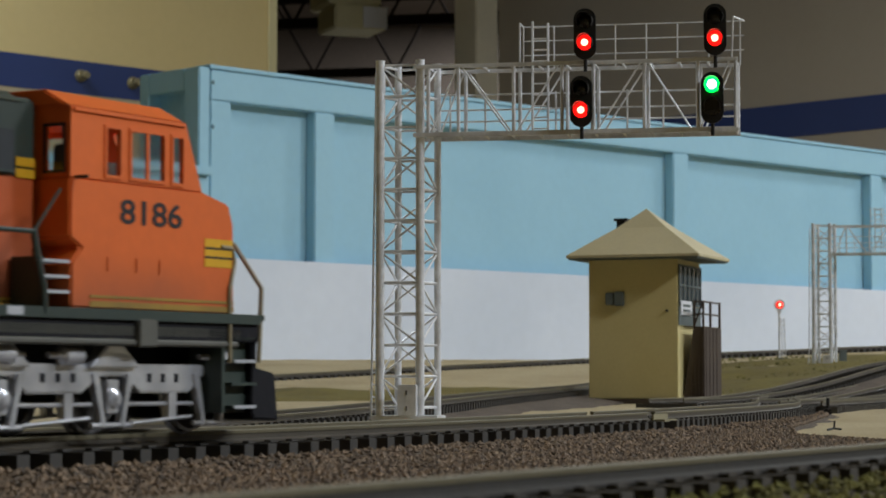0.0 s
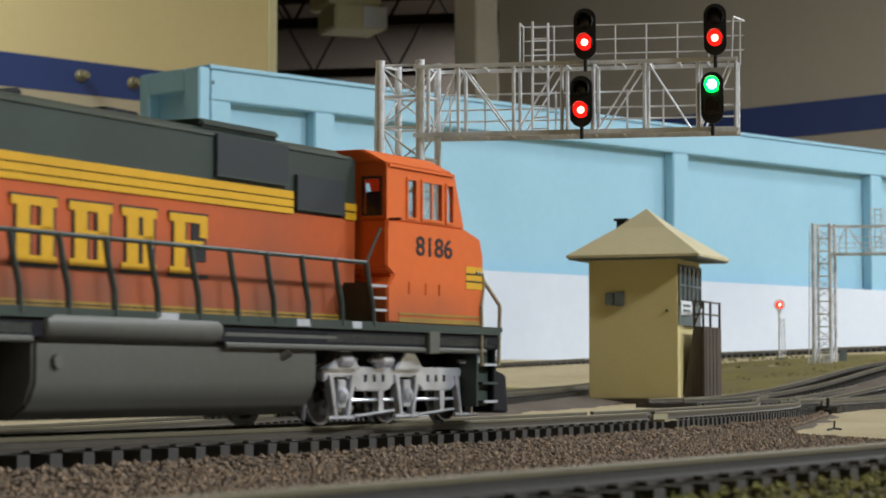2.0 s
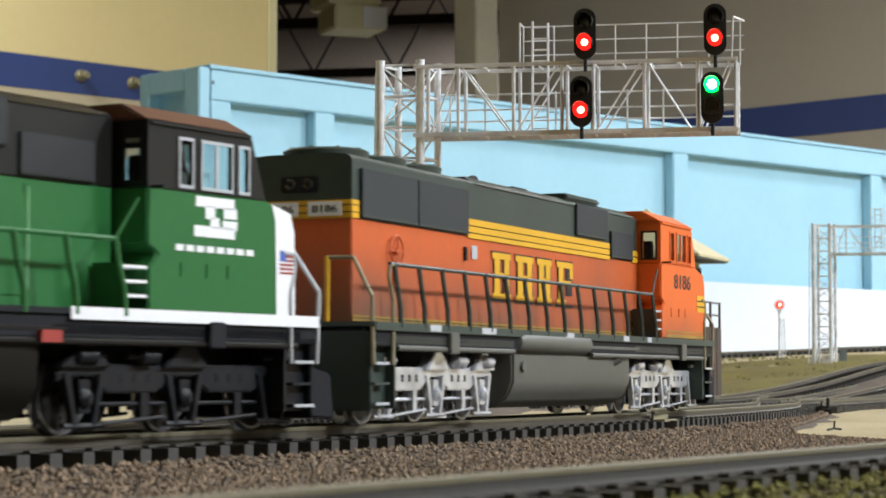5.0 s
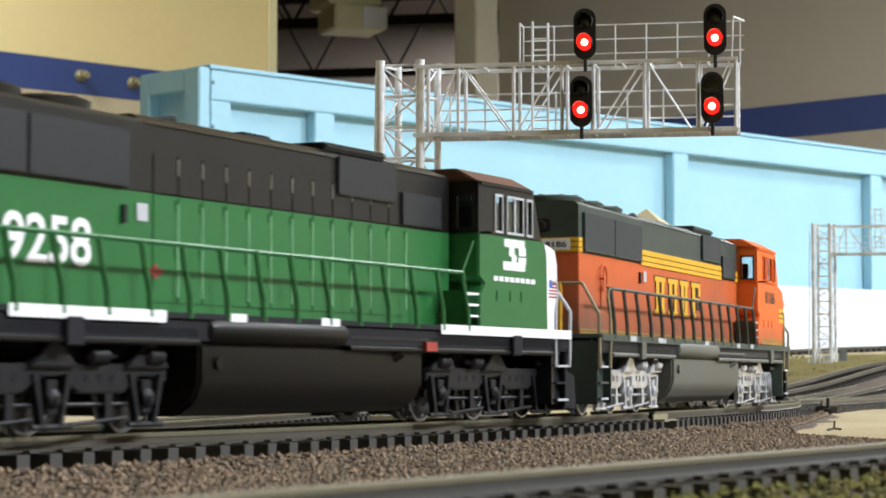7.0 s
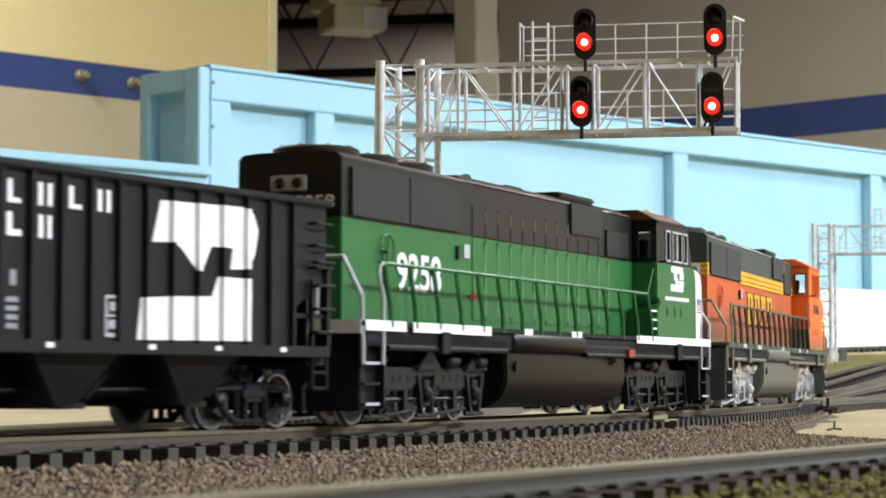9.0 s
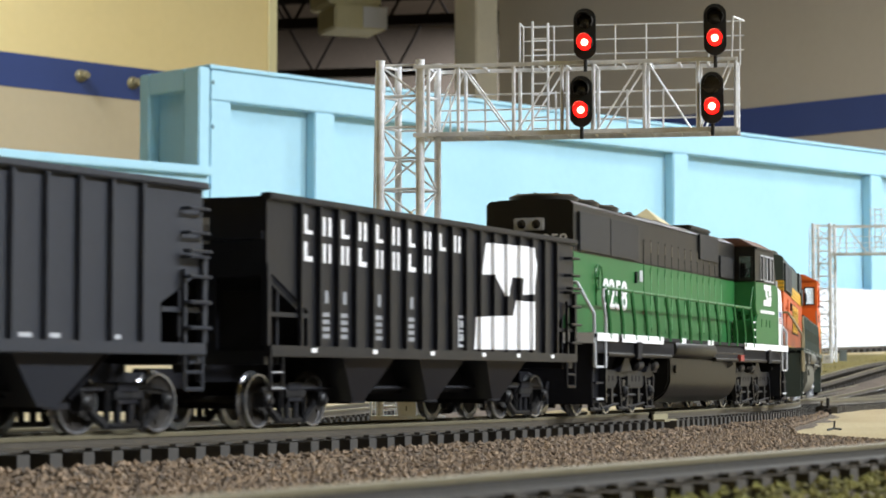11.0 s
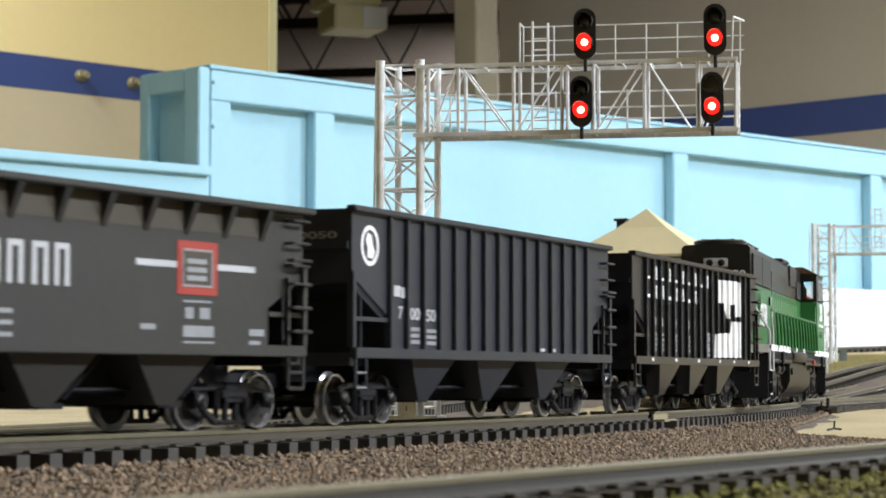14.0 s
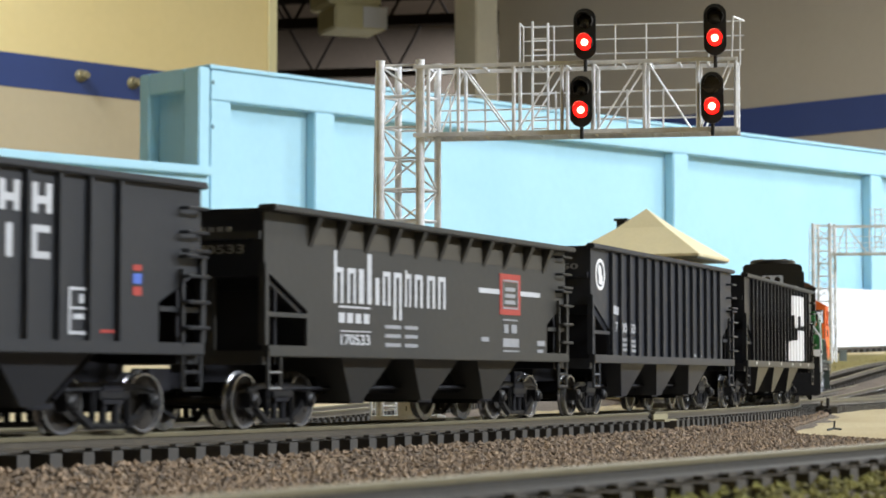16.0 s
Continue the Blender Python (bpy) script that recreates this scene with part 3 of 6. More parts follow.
# ---- cantilever signal gantries ----
def signal_head(parent, x, y, z, name="signal_head"):
    """A black backboard with two hooded lenses, the lower red one lit."""
    f = Form()
    poly = []
    for i in range(24):
        a = 2 * math.pi * i / 24
        poly.append((0.285 * math.cos(a), (0.315 if math.sin(a) > 0 else -0.41) + 0.285 * math.sin(a)))
    f.prism([(x + p, z + q) for p, q in poly], y - 0.04, y + 0.02)
    head = part(name, f, SIGNAL_BLACK, parent, "black oval signal head with two hooded lamps")
    part("lamp_case", Form().box(x - 0.17, x + 0.17, y + 0.021, y + 0.32, z - 0.58, z + 0.5), SIGNAL_BLACK, head, bevel=0.03)
    for dz, lit in ((0.27, 0), (-0.27, 1)):
        hood = Form()
        n = 14
        for k in range(n):
            a0, a1 = radians(-35 + 250 * k / n), radians(-35 + 250 * (k + 1) / n)
            ring = [(r * math.cos(a), r * math.sin(a), d) for a in (a0, a1) for r in (0.19, 0.215) for d in (-0.045, -0.42 + 0.12 * (1 - math.sin(a)))]
            hood.add([(x + p, y + d, z + dz + q) for p, q, d in ring],
                     [(0, 1, 5, 4), (2, 6, 7, 3), (0, 4, 6, 2), (1, 3, 7, 5), (0, 2, 3, 1), (4, 5, 7, 6)])
        part("hood", hood, SIGNAL_BLACK, head)
        lens = Form().lathe([(0.19, 0.0), (0.18, 0.03), (0.13, 0.055), (0.05, 0.07)], (x, y - 0.041, z + dz), (0, -1, 0), 20)
        part("lens", lens, RED_LAMP if lit else LENS_OFF, head, "glowing red lens" if lit else "dark unlit lens", smooth=True)
        if lit:
            part("lamp_core", Form().lathe([(0.09, 0.0), (0.07, 0.03), (0.03, 0.04)], (x, y - 0.112, z + dz), (0, -1, 0), 16), RED_CORE, head, "bright lamp core", smooth=True)
    part("bracket", Form().rod((x, y + 0.1, z - 0.6), (x, y + 0.1, z - 0.98), 0.05), SIGNAL_BLACK, head)
    return head


def gantry(m, heads):
    """A lattice mast with a truss arm to the right, a walkway railing above it and a ladder. Base at z = 0, mast centre at x = 0."""
    root = thing("signal_gantry", "silver metal cantilever signal gantry with red signal heads" if heads else "silver lattice cantilever signal gantry in the distance", "signal gantry", m, group="signal gantries")
    H, half, dep = 9.05, 0.52, 0.42
    legs = {}
    for i, (lx, ly) in enumerate(((-half, -dep), (half, -dep), (-half + 0.3, dep), (half + 0.3, dep))):
        part("leg", Form().rod((lx, ly, 0), (lx, ly, H), 0.115 if ly < 0 else 0.09, 14).rod((lx, ly, H), (lx, ly, H + 0.03), 0.125, 14), GANTRY, root, smooth=True)
        legs[i] = (lx, ly)
    faces = ((0, 1), (2, 3), (0, 2), (1, 3))
    for a, b in faces:
        (ax, ay), (bx, by) = legs[a], legs[b]
        z, n = 0.2, 11
        step = (H - 0.3) / n
        lean = (a == 2) + (b == 3 and a == 1)
        for k in range(n + 1):
            part("brace", Form().rod((ax, ay, z + k * step), (bx, by, z + k * step), 0.036, 6), GANTRY, root)
            if k < n:
                lo, hi = (z + k * step, z + (k + 1) * step) if (k + lean) % 2 else (z + (k + 1) * step, z + k * step)
                part("brace", Form().rod((ax, ay, lo), (bx, by, hi), 0.029, 6), GANTRY, root)
    part("base_plate", Form().box(-0.75, 1.0, -0.6, 0.6, -0.12, 0.0), GANTRY, root, bevel=0.02)
    # arm
    x0, x1, zb, zt = 0.62, 8.6, 7.13, 8.88
    for y in (-0.55, 0.55):
        for z, hgt in ((zb, 0.11), (zt, 0.10)):
            part("chord", Form().box(x0 - 0.25, x1, y - 0.045, y + 0.045, z - hgt / 2, z + hgt / 2), GANTRY, root, bevel=0.012)
        for x in (0.76, 1.54, 2.96, 4.19, 4.99, 6.27, 7.60):
            part("post", Form().rod((x, y, zb), (x, y, zt), 0.05, 8), GANTRY, root)
        for xa, xb in ((0.82, 1.50), (2.85, 1.60), (3.02, 4.12), (5.06, 6.20), (7.45, 6.34), (7.66, 8.40)):
            part("diagonal", Form().rod((xa, y, zb), (xb, y, zt), 0.025, 6), GANTRY, root)
        part("post", Form().rod((x1 - 0.06, y, zb - 0.02), (x1 - 0.06, y, zt + 0.02), 0.05, 8), GANTRY, root)
    for z in (zb, zt):
        for k in range(12):
            x = x0 + 0.1 + k * 0.71
            part("cross_tie", Form().rod((x, -0.55, z), (x, 0.55, z), 0.035, 6), GANTRY, root)
    part("walkway", Form().box(x0, x1, -0.5, 0.5, zb + 0.05, zb + 0.075), GANTRY, root)
    for y in (0.62,):
        for z in (zb + 0.45, zb + 0.75, zb + 1.15):
            part("guard_rail", Form().rod((x0 + 0.1, y, z), (x1, y, z), 0.026, 6), GANTRY, root)
        for k in range(9):
            part("guard_post", Form().rod((x0 + 0.5 + k * 0.92, y, zb), (x0 + 0.5 + k * 0.92, y, zb + 1.2), 0.026, 6), GANTRY, root)
    # railing over the upper heads
    ux, uz = 3.05, zt + 1.12
    for y in (0.55,):
        for z in (zt + 0.38, zt + 0.75, uz):
            part("upper_rail", Form().rod((ux, y, z), (x1 + 0.1, y, z), 0.019, 6), GANTRY, root)
        for k in range(8):
            x = ux + k * (x1 - ux) / 7
            part("upper_post", Form().rod((x, y, zt), (x, y, uz), 0.021, 6), GANTRY, root)
    part("end_rail", Form().path([(x1 + 0.1, 0.55, uz), (x1 - 0.12, -0.5, uz - 0.05), (x1 - 0.16, -0.5, zt)], 0.026), GANTRY, root)
    part("end_rail", Form().path([(ux, 0.55, uz), (ux, -0.1, uz), (ux, -0.1, zt)], 0.026), GANTRY, root)
    # ladders
    lad = part("ladder", Form().rod((-0.86, 0.1, -0.05), (-0.74, 0.1, H - 0.2), 0.028, 6).rod((-0.66, 0.3, -0.05), (-0.56, 0.3, H - 0.2), 0.028, 6), GANTRY, root, "narrow access ladder")
    for k in range(28):
        z = 0.15 + k * 0.315
        part("rung", Form().rod((-0.857 + 0.0135 * z, 0.1, z), (-0.657 + 0.0113 * z, 0.3, z), 0.018, 5), GANTRY, lad)
    lad = part("ladder", Form().rod((3.32, 0.3, zb + 0.1), (3.32, 0.3, uz + 0.1), 0.035, 6).rod((3.72, 0.3, zb + 0.1), (3.72, 0.3, uz + 0.05), 0.035, 6), GANTRY, root, "short ladder to the upper railing")
    for k in range(10):
        z = zb + 0.2 + k * 0.29
        part("rung", Form().rod((3.32, 0.3, z), (3.72, 0.3, z), 0.022, 5), GANTRY, lad)
    part("relay_box", Form().box(0.02, 0.50, -0.85, -0.62, 0.0, 0.78), GANTRY, root, "grey relay box", bevel=0.02)
    part("relay_hinge", Form().box(0.24, 0.27, -0.865, -0.845, 0.12, 0.24).box(0.24, 0.27, -0.865, -0.845, 0.52, 0.64), SIGNAL_BLACK, root)
    return root


GANTRY_D = 57.0
near_gantry = gantry(pose(-1.02 * S, GANTRY_D * S, -0.155 * S, 0, 0, -10.5), True)
for hx, hz in ((4.80, 9.62), (8.05, 9.64), (4.70, 7.92)):
    signal_head(near_gantry, hx, -0.75, hz)
turned_head = signal_head(near_gantry, 7.97, -0.75, 7.94)
far_gantry = gantry(pose(23.9 * S, 140 * S, 1.5 * S, 0, 0, -10.5), False)


# ---- the signal tower ----
def tower():
    root = thing("signal_tower", "cream yellow two-storey model signal tower with a pyramid roof", "building", pose(10.0 * S, 110.0 * S, -0.17 * S, 0, 0, -21))
    w, d, h = 2.24, 2.15, 6.83
    part("wall", Form().box(-w, w, -d, d, 0, h), HUT_YELLOW, root, bevel=0.03)
    l, r, e, ro = -w - 0.85, w + 1.3, d + 0.95, h + 2.57
    f = Form()
    f.add([(l, -e, h), (r, -e, h), (r, e, h), (l, e, h), (l, -e, h + 0.13), (r, -e, h + 0.13), (r, e, h + 0.13), (l, e, h + 0.13),
           (-w * 0.5, -d * 0.5, h + 1.56), (w * 0.62, -d * 0.5, h + 1.56), (w * 0.62, d * 0.5, h + 1.56), (-w * 0.5, d * 0.5, h + 1.56), (0.1, 0, ro)],
          [(0, 1, 2, 3), (0, 4, 5, 1), (1, 5, 6, 2), (2, 6, 7, 3), (3, 7, 4, 0), (4, 8, 9, 5), (5, 9, 10, 6), (6, 10, 11, 7), (7, 11, 8, 4),
           (8, 12, 9), (9, 12, 10), (10, 12, 11), (11, 12, 8)])
    roof = part("roof", f, HUT_ROOF, root, "pale tan hipped roof with wide eaves")
    part("chimney", Form().box(-1.5, -1.05, 0.2, 0.65, h + 0.9, h + 2.0).box(-1.62, -0.93, 0.08, 0.77, h + 2.0, h + 2.12), SIGNAL_BLACK, roof)
    part("soffit_trim", Form().box(l + 0.08, r - 0.08, -e + 0.08, e - 0.08, h - 0.08, h - 0.004), HUT_GREY, roof)
    # upper window band on the side wall
    win = part("window", Form().box(w + 0.005, w + 0.05, -d + 0.12, d - 0.1, 4.55, 6.5), GLASS_DARK, root, "dark grey multi-pane window")
    for k in range(6):
        y = -d + 0.12 + k * (2 * d - 0.22) / 5
        part("mullion", Form().box(w + 0.051, w + 0.10, y - 0.05, y + 0.05, 4.55, 6.5), HUT_GREY, win)
    for z in (4.55, 5.5, 6.45):
        part("mullion", Form().box(w + 0.054, w + 0.094, -d + 0.12, d - 0.1, z - 0.04, z + 0.04), HUT_GREY, win)
    part("panel", Form().box(w + 0.004, w + 0.06, -d + 0.05, d - 0.06, 3.55, 4.48), HUT_GREY, root, "dark grey panel under the window")
    sign = part("sign", Form().box(w + 0.065, w + 0.11, -d + 0.3, -d + 2.3, 4.05, 4.75), WHITE, root, "small white name board")
    part("sign_bar", Form().box(w + 0.111, w + 0.118, -d + 0.6, -d + 2.0, 4.46, 4.58).box(w + 0.111, w + 0.118, -d + 0.6, -d + 2.0, 4.22, 4.34), HUT_GREY, sign)
    # meter boxes on the front
    part("meter_box", Form().box(-1.32, -0.92, -d - 0.28, -d - 0.002, 4.55, 5.15), HUT_GREY, root, "grey meter box", bevel=0.03)
    part("meter_box", Form().box(-0.86, -0.42, -d - 0.3, -d - 0.002, 4.5, 5.2), HUT_GREY, root, "grey meter box", bevel=0.03)
    part("spigot", Form().rod((1.72, -d - 0.12, 4.25), (1.72, -d, 4.25), 0.06, 8), SIGNAL_BLACK, root)
    # outside stair on the side wall
    st = part("stair", Form().prism([(w + 0.02, 0), (w + 1.08, 0), (w + 1.08, 3.5), (w + 0.55, 3.5)], -d + 0.9, d), HUT_BROWN, root, "dark brown enclosed outside stair")
    for k in range(4):
        part("board", Form().box(w + 1.08, w + 1.105, -d + 1.2 + 0.7 * k, -d + 1.24 + 0.7 * k, 0, 3.45), HUT_BROWN, st)
        part("board", Form().box(w + 0.40 + 0.19 * k, w + 0.43 + 0.19 * k, -d + 0.87, -d + 0.899, 0.05, 1.0 + 0.8 * k if k < 3 else 3.45), HUT_BROWN, st)
    for x, y in ((w + 1.02, -d + 0.95), (w + 1.02, 0.2), (w + 1.02, d - 0.1), (w + 0.58, -d + 0.95)):
        part("rail_post", Form().box(x - 0.05, x + 0.05, y - 0.05, y + 0.05, 3.5, 4.75), HUT_BROWN, st)
    for z in (4.1, 4.7):
        part("handrail", Form().box(w + 0.99, w + 1.05, -d + 0.95, d - 0.1, z - 0.04, z + 0.04), HUT_BROWN, st)
        part("handrail", Form().box(w + 0.55, w + 1.02, -d + 0.92, -d + 0.98, z - 0.04, z + 0.04), HUT_BROWN, st)
    part("handrail", Form().rod((w + 0.6, -d + 0.95, 3.6), (w + 1.0, -d + 0.95, 4.7), 0.04, 6), HUT_BROWN, st)
    part("base", Form().box(-w - 0.7, w + 1.6, -d - 0.5, d + 0.6, -0.25, -0.002), HUT_BROWN, root, "thin dark base slab", bevel=0.03)


tower()


def mast_signal():
    root = thing("mast_signal", "slim grey mast signal showing a red light", "signal", pose(22.55 * S, 149 * S, 2.2 * S))
    part("mast", Form().rod((0, 0, 0), (0, 0, 3.0), 0.07, 8), GANTRY, root)
    lad = part("ladder", Form().rod((0.2, 0, 0), (0.12, 0, 2.7), 0.03, 5).rod((0.42, 0, 0), (0.3, 0, 2.7), 0.03, 5), GANTRY, root)
    for k in range(9):
        part("rung", Form().rod((0.2, 0, 0.2 + 0.28 * k), (0.42, 0, 0.2 + 0.28 * k), 0.022, 5), GANTRY, lad)
    part("case", Form().box(-0.12, 0.12, -0.1, 0.1, 3.0, 3.35), GANTRY, root)
    hd = part("signal_head", Form().lathe([(0.36, 0), (0.36, 0.08)], (0, -0.1, 3.55), (0, -1, 0), 18), GANTRY, root)
    part("lens", Form().lathe([(0.24, 0), (0.2, 0.06), (0.08, 0.1)], (0, -0.185, 3.55), (0, -1, 0), 16), RED_LAMP, hd, "glowing red lens", smooth=True)
    part("lamp_core", Form().lathe([(0.11, 0), (0.08, 0.03)], (0, -0.29, 3.55), (0, -1, 0), 12), RED_CORE, hd, smooth=True)
    part("base", Form().box(-0.3, 0.55, -0.25, 0.25, -0.15, 0.0), HUT_GREY, root)


mast_signal()

# the lower lamp at the arm's end: a green lamp over a red one, both always glowing, and an added disc that hides the
# lamp that is out
part("lens", Form().lathe([(0.2, 0.0), (0.18, 0.03), (0.13, 0.05), (0.05, 0.06)], (7.97, -0.872, 8.21), (0, -1, 0), 20), GREEN_LAMP, turned_head, "glowing green lens", smooth=True)
part("lamp_core", Form().lathe([(0.12, 0.0), (0.09, 0.03), (0.04, 0.04)], (7.97, -0.934, 8.21), (0, -1, 0), 16), GREEN_CORE, turned_head, "bright lamp core", smooth=True)
lamp_mask = part("lamp_mask", Form().lathe([(0.0, -0.01), (0.22, -0.01), (0.222, -0.2), (0.24, -0.2), (0.25, 0.03), (0.0, 0.03)], (0, 0, 0), (0, -1, 0), 24), LENS_OFF, turned_head, "added dark disc that hides the lamp that is out")


# ---- rolling stock ----
WHEELSETS = []   # (wheelset, radius, place)


def wheelset(parent, x, r):
    f = Form()
    for sgn in (-1, 1):
        ax = (0, sgn, 0)
        f.lathe([(0.10, 0.66), (r * 0.78, 0.67), (r * 0.80, 0.65), (r + 0.035, 0.65), (r + 0.035, 0.68), (r, 0.70), (r - 0.012, 0.80), (r * 0.90, 0.80), (r * 0.87, 0.755), (0.14, 0.735), (0.10, 0.81)], (0, 0, 0), ax, 28)
        for k in range(5):
            a = 2 * math.pi * k / 5
            f.rod((0.28 * math.cos(a), sgn * 0.74, 0.28 * math.sin(a)), (0.28 * math.cos(a), sgn * 0.765, 0.28 * math.sin(a)), 0.03, 6)
    f.rod((0, -0.9, 0), (0, 0.9, 0), 0.075, 10)
    me = mesh_of("wheelset", f, WHEEL, smooth=True)
    me.materials.append(STEEL)
    for p in me.polygons:
        c = p.center / S
        if math.hypot(c.x, c.z) > r * 0.84:
            p.material_index = 1
    ob = new("wheelset", me)
    ob.parent = parent
    ob.location = (x * S, 0, r * S)
    WHEELSETS.append((ob, r, x))
    return ob


def freight_truck(parent, x):
    tr = part("truck", Form().box(-0.22, 0.22, -0.95, 0.95, 0.42, 0.72), FRAME_BLACK, parent, at=(x, 0, 0))
    for sgn in (-1, 1):
        y0, y1 = sorted((sgn * 0.83, sgn * 0.93))
        f = Form()
        f.prism([(-1.0, 0.55), (-1.0, 0.62), (-0.62, 0.71), (0.62, 0.71), (1.0, 0.62), (1.0, 0.55), (0.58, 0.615), (-0.58, 0.615)], y0, y1)
        for e in (-1, 1):
            f.prism([(e * 0.99, 0.54), (e * 0.88, 0.55), (e * 0.62, 0.32), (e * 0.34, 0.17), (e * 0.34, 0.08), (e * 0.46, 0.07), (e * 0.74, 0.25)], y0, y1)
            f.prism([(e * 0.33, 0.15), (e * 0.33, 0.62), (e * 0.42, 0.62), (e * 0.42, 0.15)], y0, y1)
        f.box(-0.36, 0.36, y0, y1, 0.08, 0.16)
        part("side_frame", f, DARK_TRUCK, tr, bevel=0.03)
        g = Form()
        yo = sgn * 0.93
        for bx in (-0.89, 0.89):
            g.lathe([(0.11, 0), (0.105, 0.07), (0.07, 0.09), (0.06, 0.11)], (bx, yo, 0.43), (0, sgn, 0), 14)
            g.box(bx - 0.125, bx + 0.125, min(yo - sgn * 0.15, yo + sgn * 0.04), max(yo - sgn * 0.15, yo + sgn * 0.04), 0.33, 0.56)
        part("journal_box", g, DARK_TRUCK, tr, bevel=0.0)
        for sx in (-0.13, 0.13):
            part("spring", Form().rod((sx, sgn * 0.87, 0.15), (sx, sgn * 0.87, 0.5), 0.055, 10), FRAME_BLACK, tr)
        part("bolster_end", Form().box(-0.32, 0.32, min(yo - sgn * 0.1, yo + sgn * 0.04), max(yo - sgn * 0.1, yo + sgn * 0.04), 0.48, 0.6), DARK_TRUCK, tr, bevel=0.02)
        part("brake_beam", Form().box(-0.6, -0.5, -0.7, 0.7, 0.3, 0.42) if sgn < 0 else Form().box(0.5, 0.6, -0.7, 0.7, 0.3, 0.42), FRAME_BLACK, tr)
    for wx in (-0.89, 0.89):
        wheelset(tr, wx, 0.43)
    return tr


def coupler(parent, x, sgn):
    f = Form()
    f.box(min(x, x + sgn * 0.75), max(x, x + sgn * 0.75), -0.11, 0.11, 0.62, 0.86)
    f.box(min(x + sgn * 0.6, x + sgn * 0.95), max(x + sgn * 0.6, x + sgn * 0.95), -0.2, 0.16, 0.58, 0.92)
    f.box(min(x + sgn * 0.85, x + sgn * 1.08), max(x + sgn * 0.85, x + sgn * 1.08), 0.06, 0.2, 0.6, 0.9)
    f.path([(x + sgn * 0.7, 0, 0.6), (x + sgn * 0.75, -0.15, 0.3), (x + sgn * 0.55, -0.25, 0.18)], 0.035)
    part("coupler", f, FRAME_BLACK, parent, bevel=0.02)


def hopper(name, label, L, ribs, mat, trucks=(-4.35, 5.05), bays=(-2.65, 0.2, 3.05), top=3.5, flush=False, cut=1.3, lead=0.95, endmat=None):
    """An open three-bay hopper car: ribbed side plates, sloped ends, ladders, bays and two trucks."""
    root = thing(name, label, "freight car", group="freight cars")
    a, zb = L / 2, 1.2
    ys = 1.44
    for sgn in (-1, 1):
        y0, y1 = sorted((sgn * ys, sgn * (ys + 0.05)))
        poly = [(-a, top), (a, top), (a, 2.30), (a - lead, 1.82), (a - lead, zb), (-a + cut, zb), (-a + cut, 1.82), (-a, 2.42)]
        part("side_plate", Form().prism(poly, y0, y1), mat, root)
        yo = sgn * (ys + 0.05)
        rib0, rib1 = sorted((yo, yo + sgn * 0.075))
        for x in ribs:
            if flush:
                w = Form().add([(x - 0.05, yo, 2.80), (x + 0.05, yo, 2.80), (x - 0.07, yo, top - 0.06), (x + 0.07, yo, top - 0.06), (x - 0.07, yo + sgn * 0.2, top - 0.06), (x + 0.07, yo + sgn * 0.2, top - 0.06)],
                               [(0, 1, 3, 2), (0, 2, 4), (1, 5, 3), (0, 4, 5, 1), (2, 3, 5, 4)])
                part("rib", w, mat, root)
            else:
                part("rib", Form().prism([(x - 0.045, rib0), (x + 0.045, rib0), (x + 0.045, rib1), (x - 0.045, rib1)], zb + 0.06, top - 0.05, "z"), mat, root, bevel=0.015)
        part("top_chord", Form().box(-a - 0.06, a + 0.06, *sorted((sgn * (ys - 0.03), yo + sgn * (0.22 if flush else 0.1))), top - 0.05, top + 0.05), mat, root, bevel=0.02)
        part("side_sill", Form().box(-a, a, *sorted((sgn * (ys + 0.01), yo + sgn * 0.09)), zb - 0.1, zb + 0.07), mat, root, bevel=0.015)
        for e in (-1, 1):
            x = e * a
            part("corner_post", Form().box(x - 0.06, x + 0.06, *sorted((sgn * (ys - 0.01), yo + sgn * 0.06)), zb + 0.07, 2.5), mat, root, bevel=0.01)
            part("end_rail", Form().box(*sorted((x, x - e * (cut if e < 0 else lead))), *sorted((sgn * (ys + 0.0), yo + sgn * 0.02)), 1.70, 1.77), mat, root)
            # ladder and grab irons at each corner
            part("stirrup", Form().path([(x - e * 0.45, yo + sgn * 0.04, zb - 0.1), (x - e * 0.45, yo + sgn * 0.04, 0.62), (x - e * 0.05, yo + sgn * 0.04, 0.62), (x - e * 0.05, yo + sgn * 0.04, zb - 0.1)], 0.032, 5).path([(x - e * 0.45, yo + sgn * 0.04, 0.86), (x - e * 0.05, yo + sgn * 0.04, 0.86)], 0.028, 5), mat, root)
            if e == sgn:
                continue
            lad = part("ladder", Form().box(x - e * 0.5 - 0.03, x - e * 0.5 + 0.03, *sorted((yo + sgn * 0.03, yo + sgn * 0.09)), zb, 2.3), mat, root)
            for k in range(4):
                z = zb + 0.28 + k * 0.36
                part("rung", Form().path([(x - e * 0.5, yo + sgn * 0.06, z), (x - e * 0.5, yo + sgn * 0.16, z), (x, yo + sgn * 0.16, z), (x, yo + sgn * 0.04, z)], 0.028, 5), mat, lad)
            for k in range(3):
                z = 2.48 + k * 0.34
                part("grab_iron", Form().path([(x - e * 0.48, yo, z), (x - e * 0.48, yo + sgn * 0.14, z), (x - e * 0.02, yo + sgn * 0.14, z), (x - e * 0.02, yo, z)], 0.026, 5), mat, root)
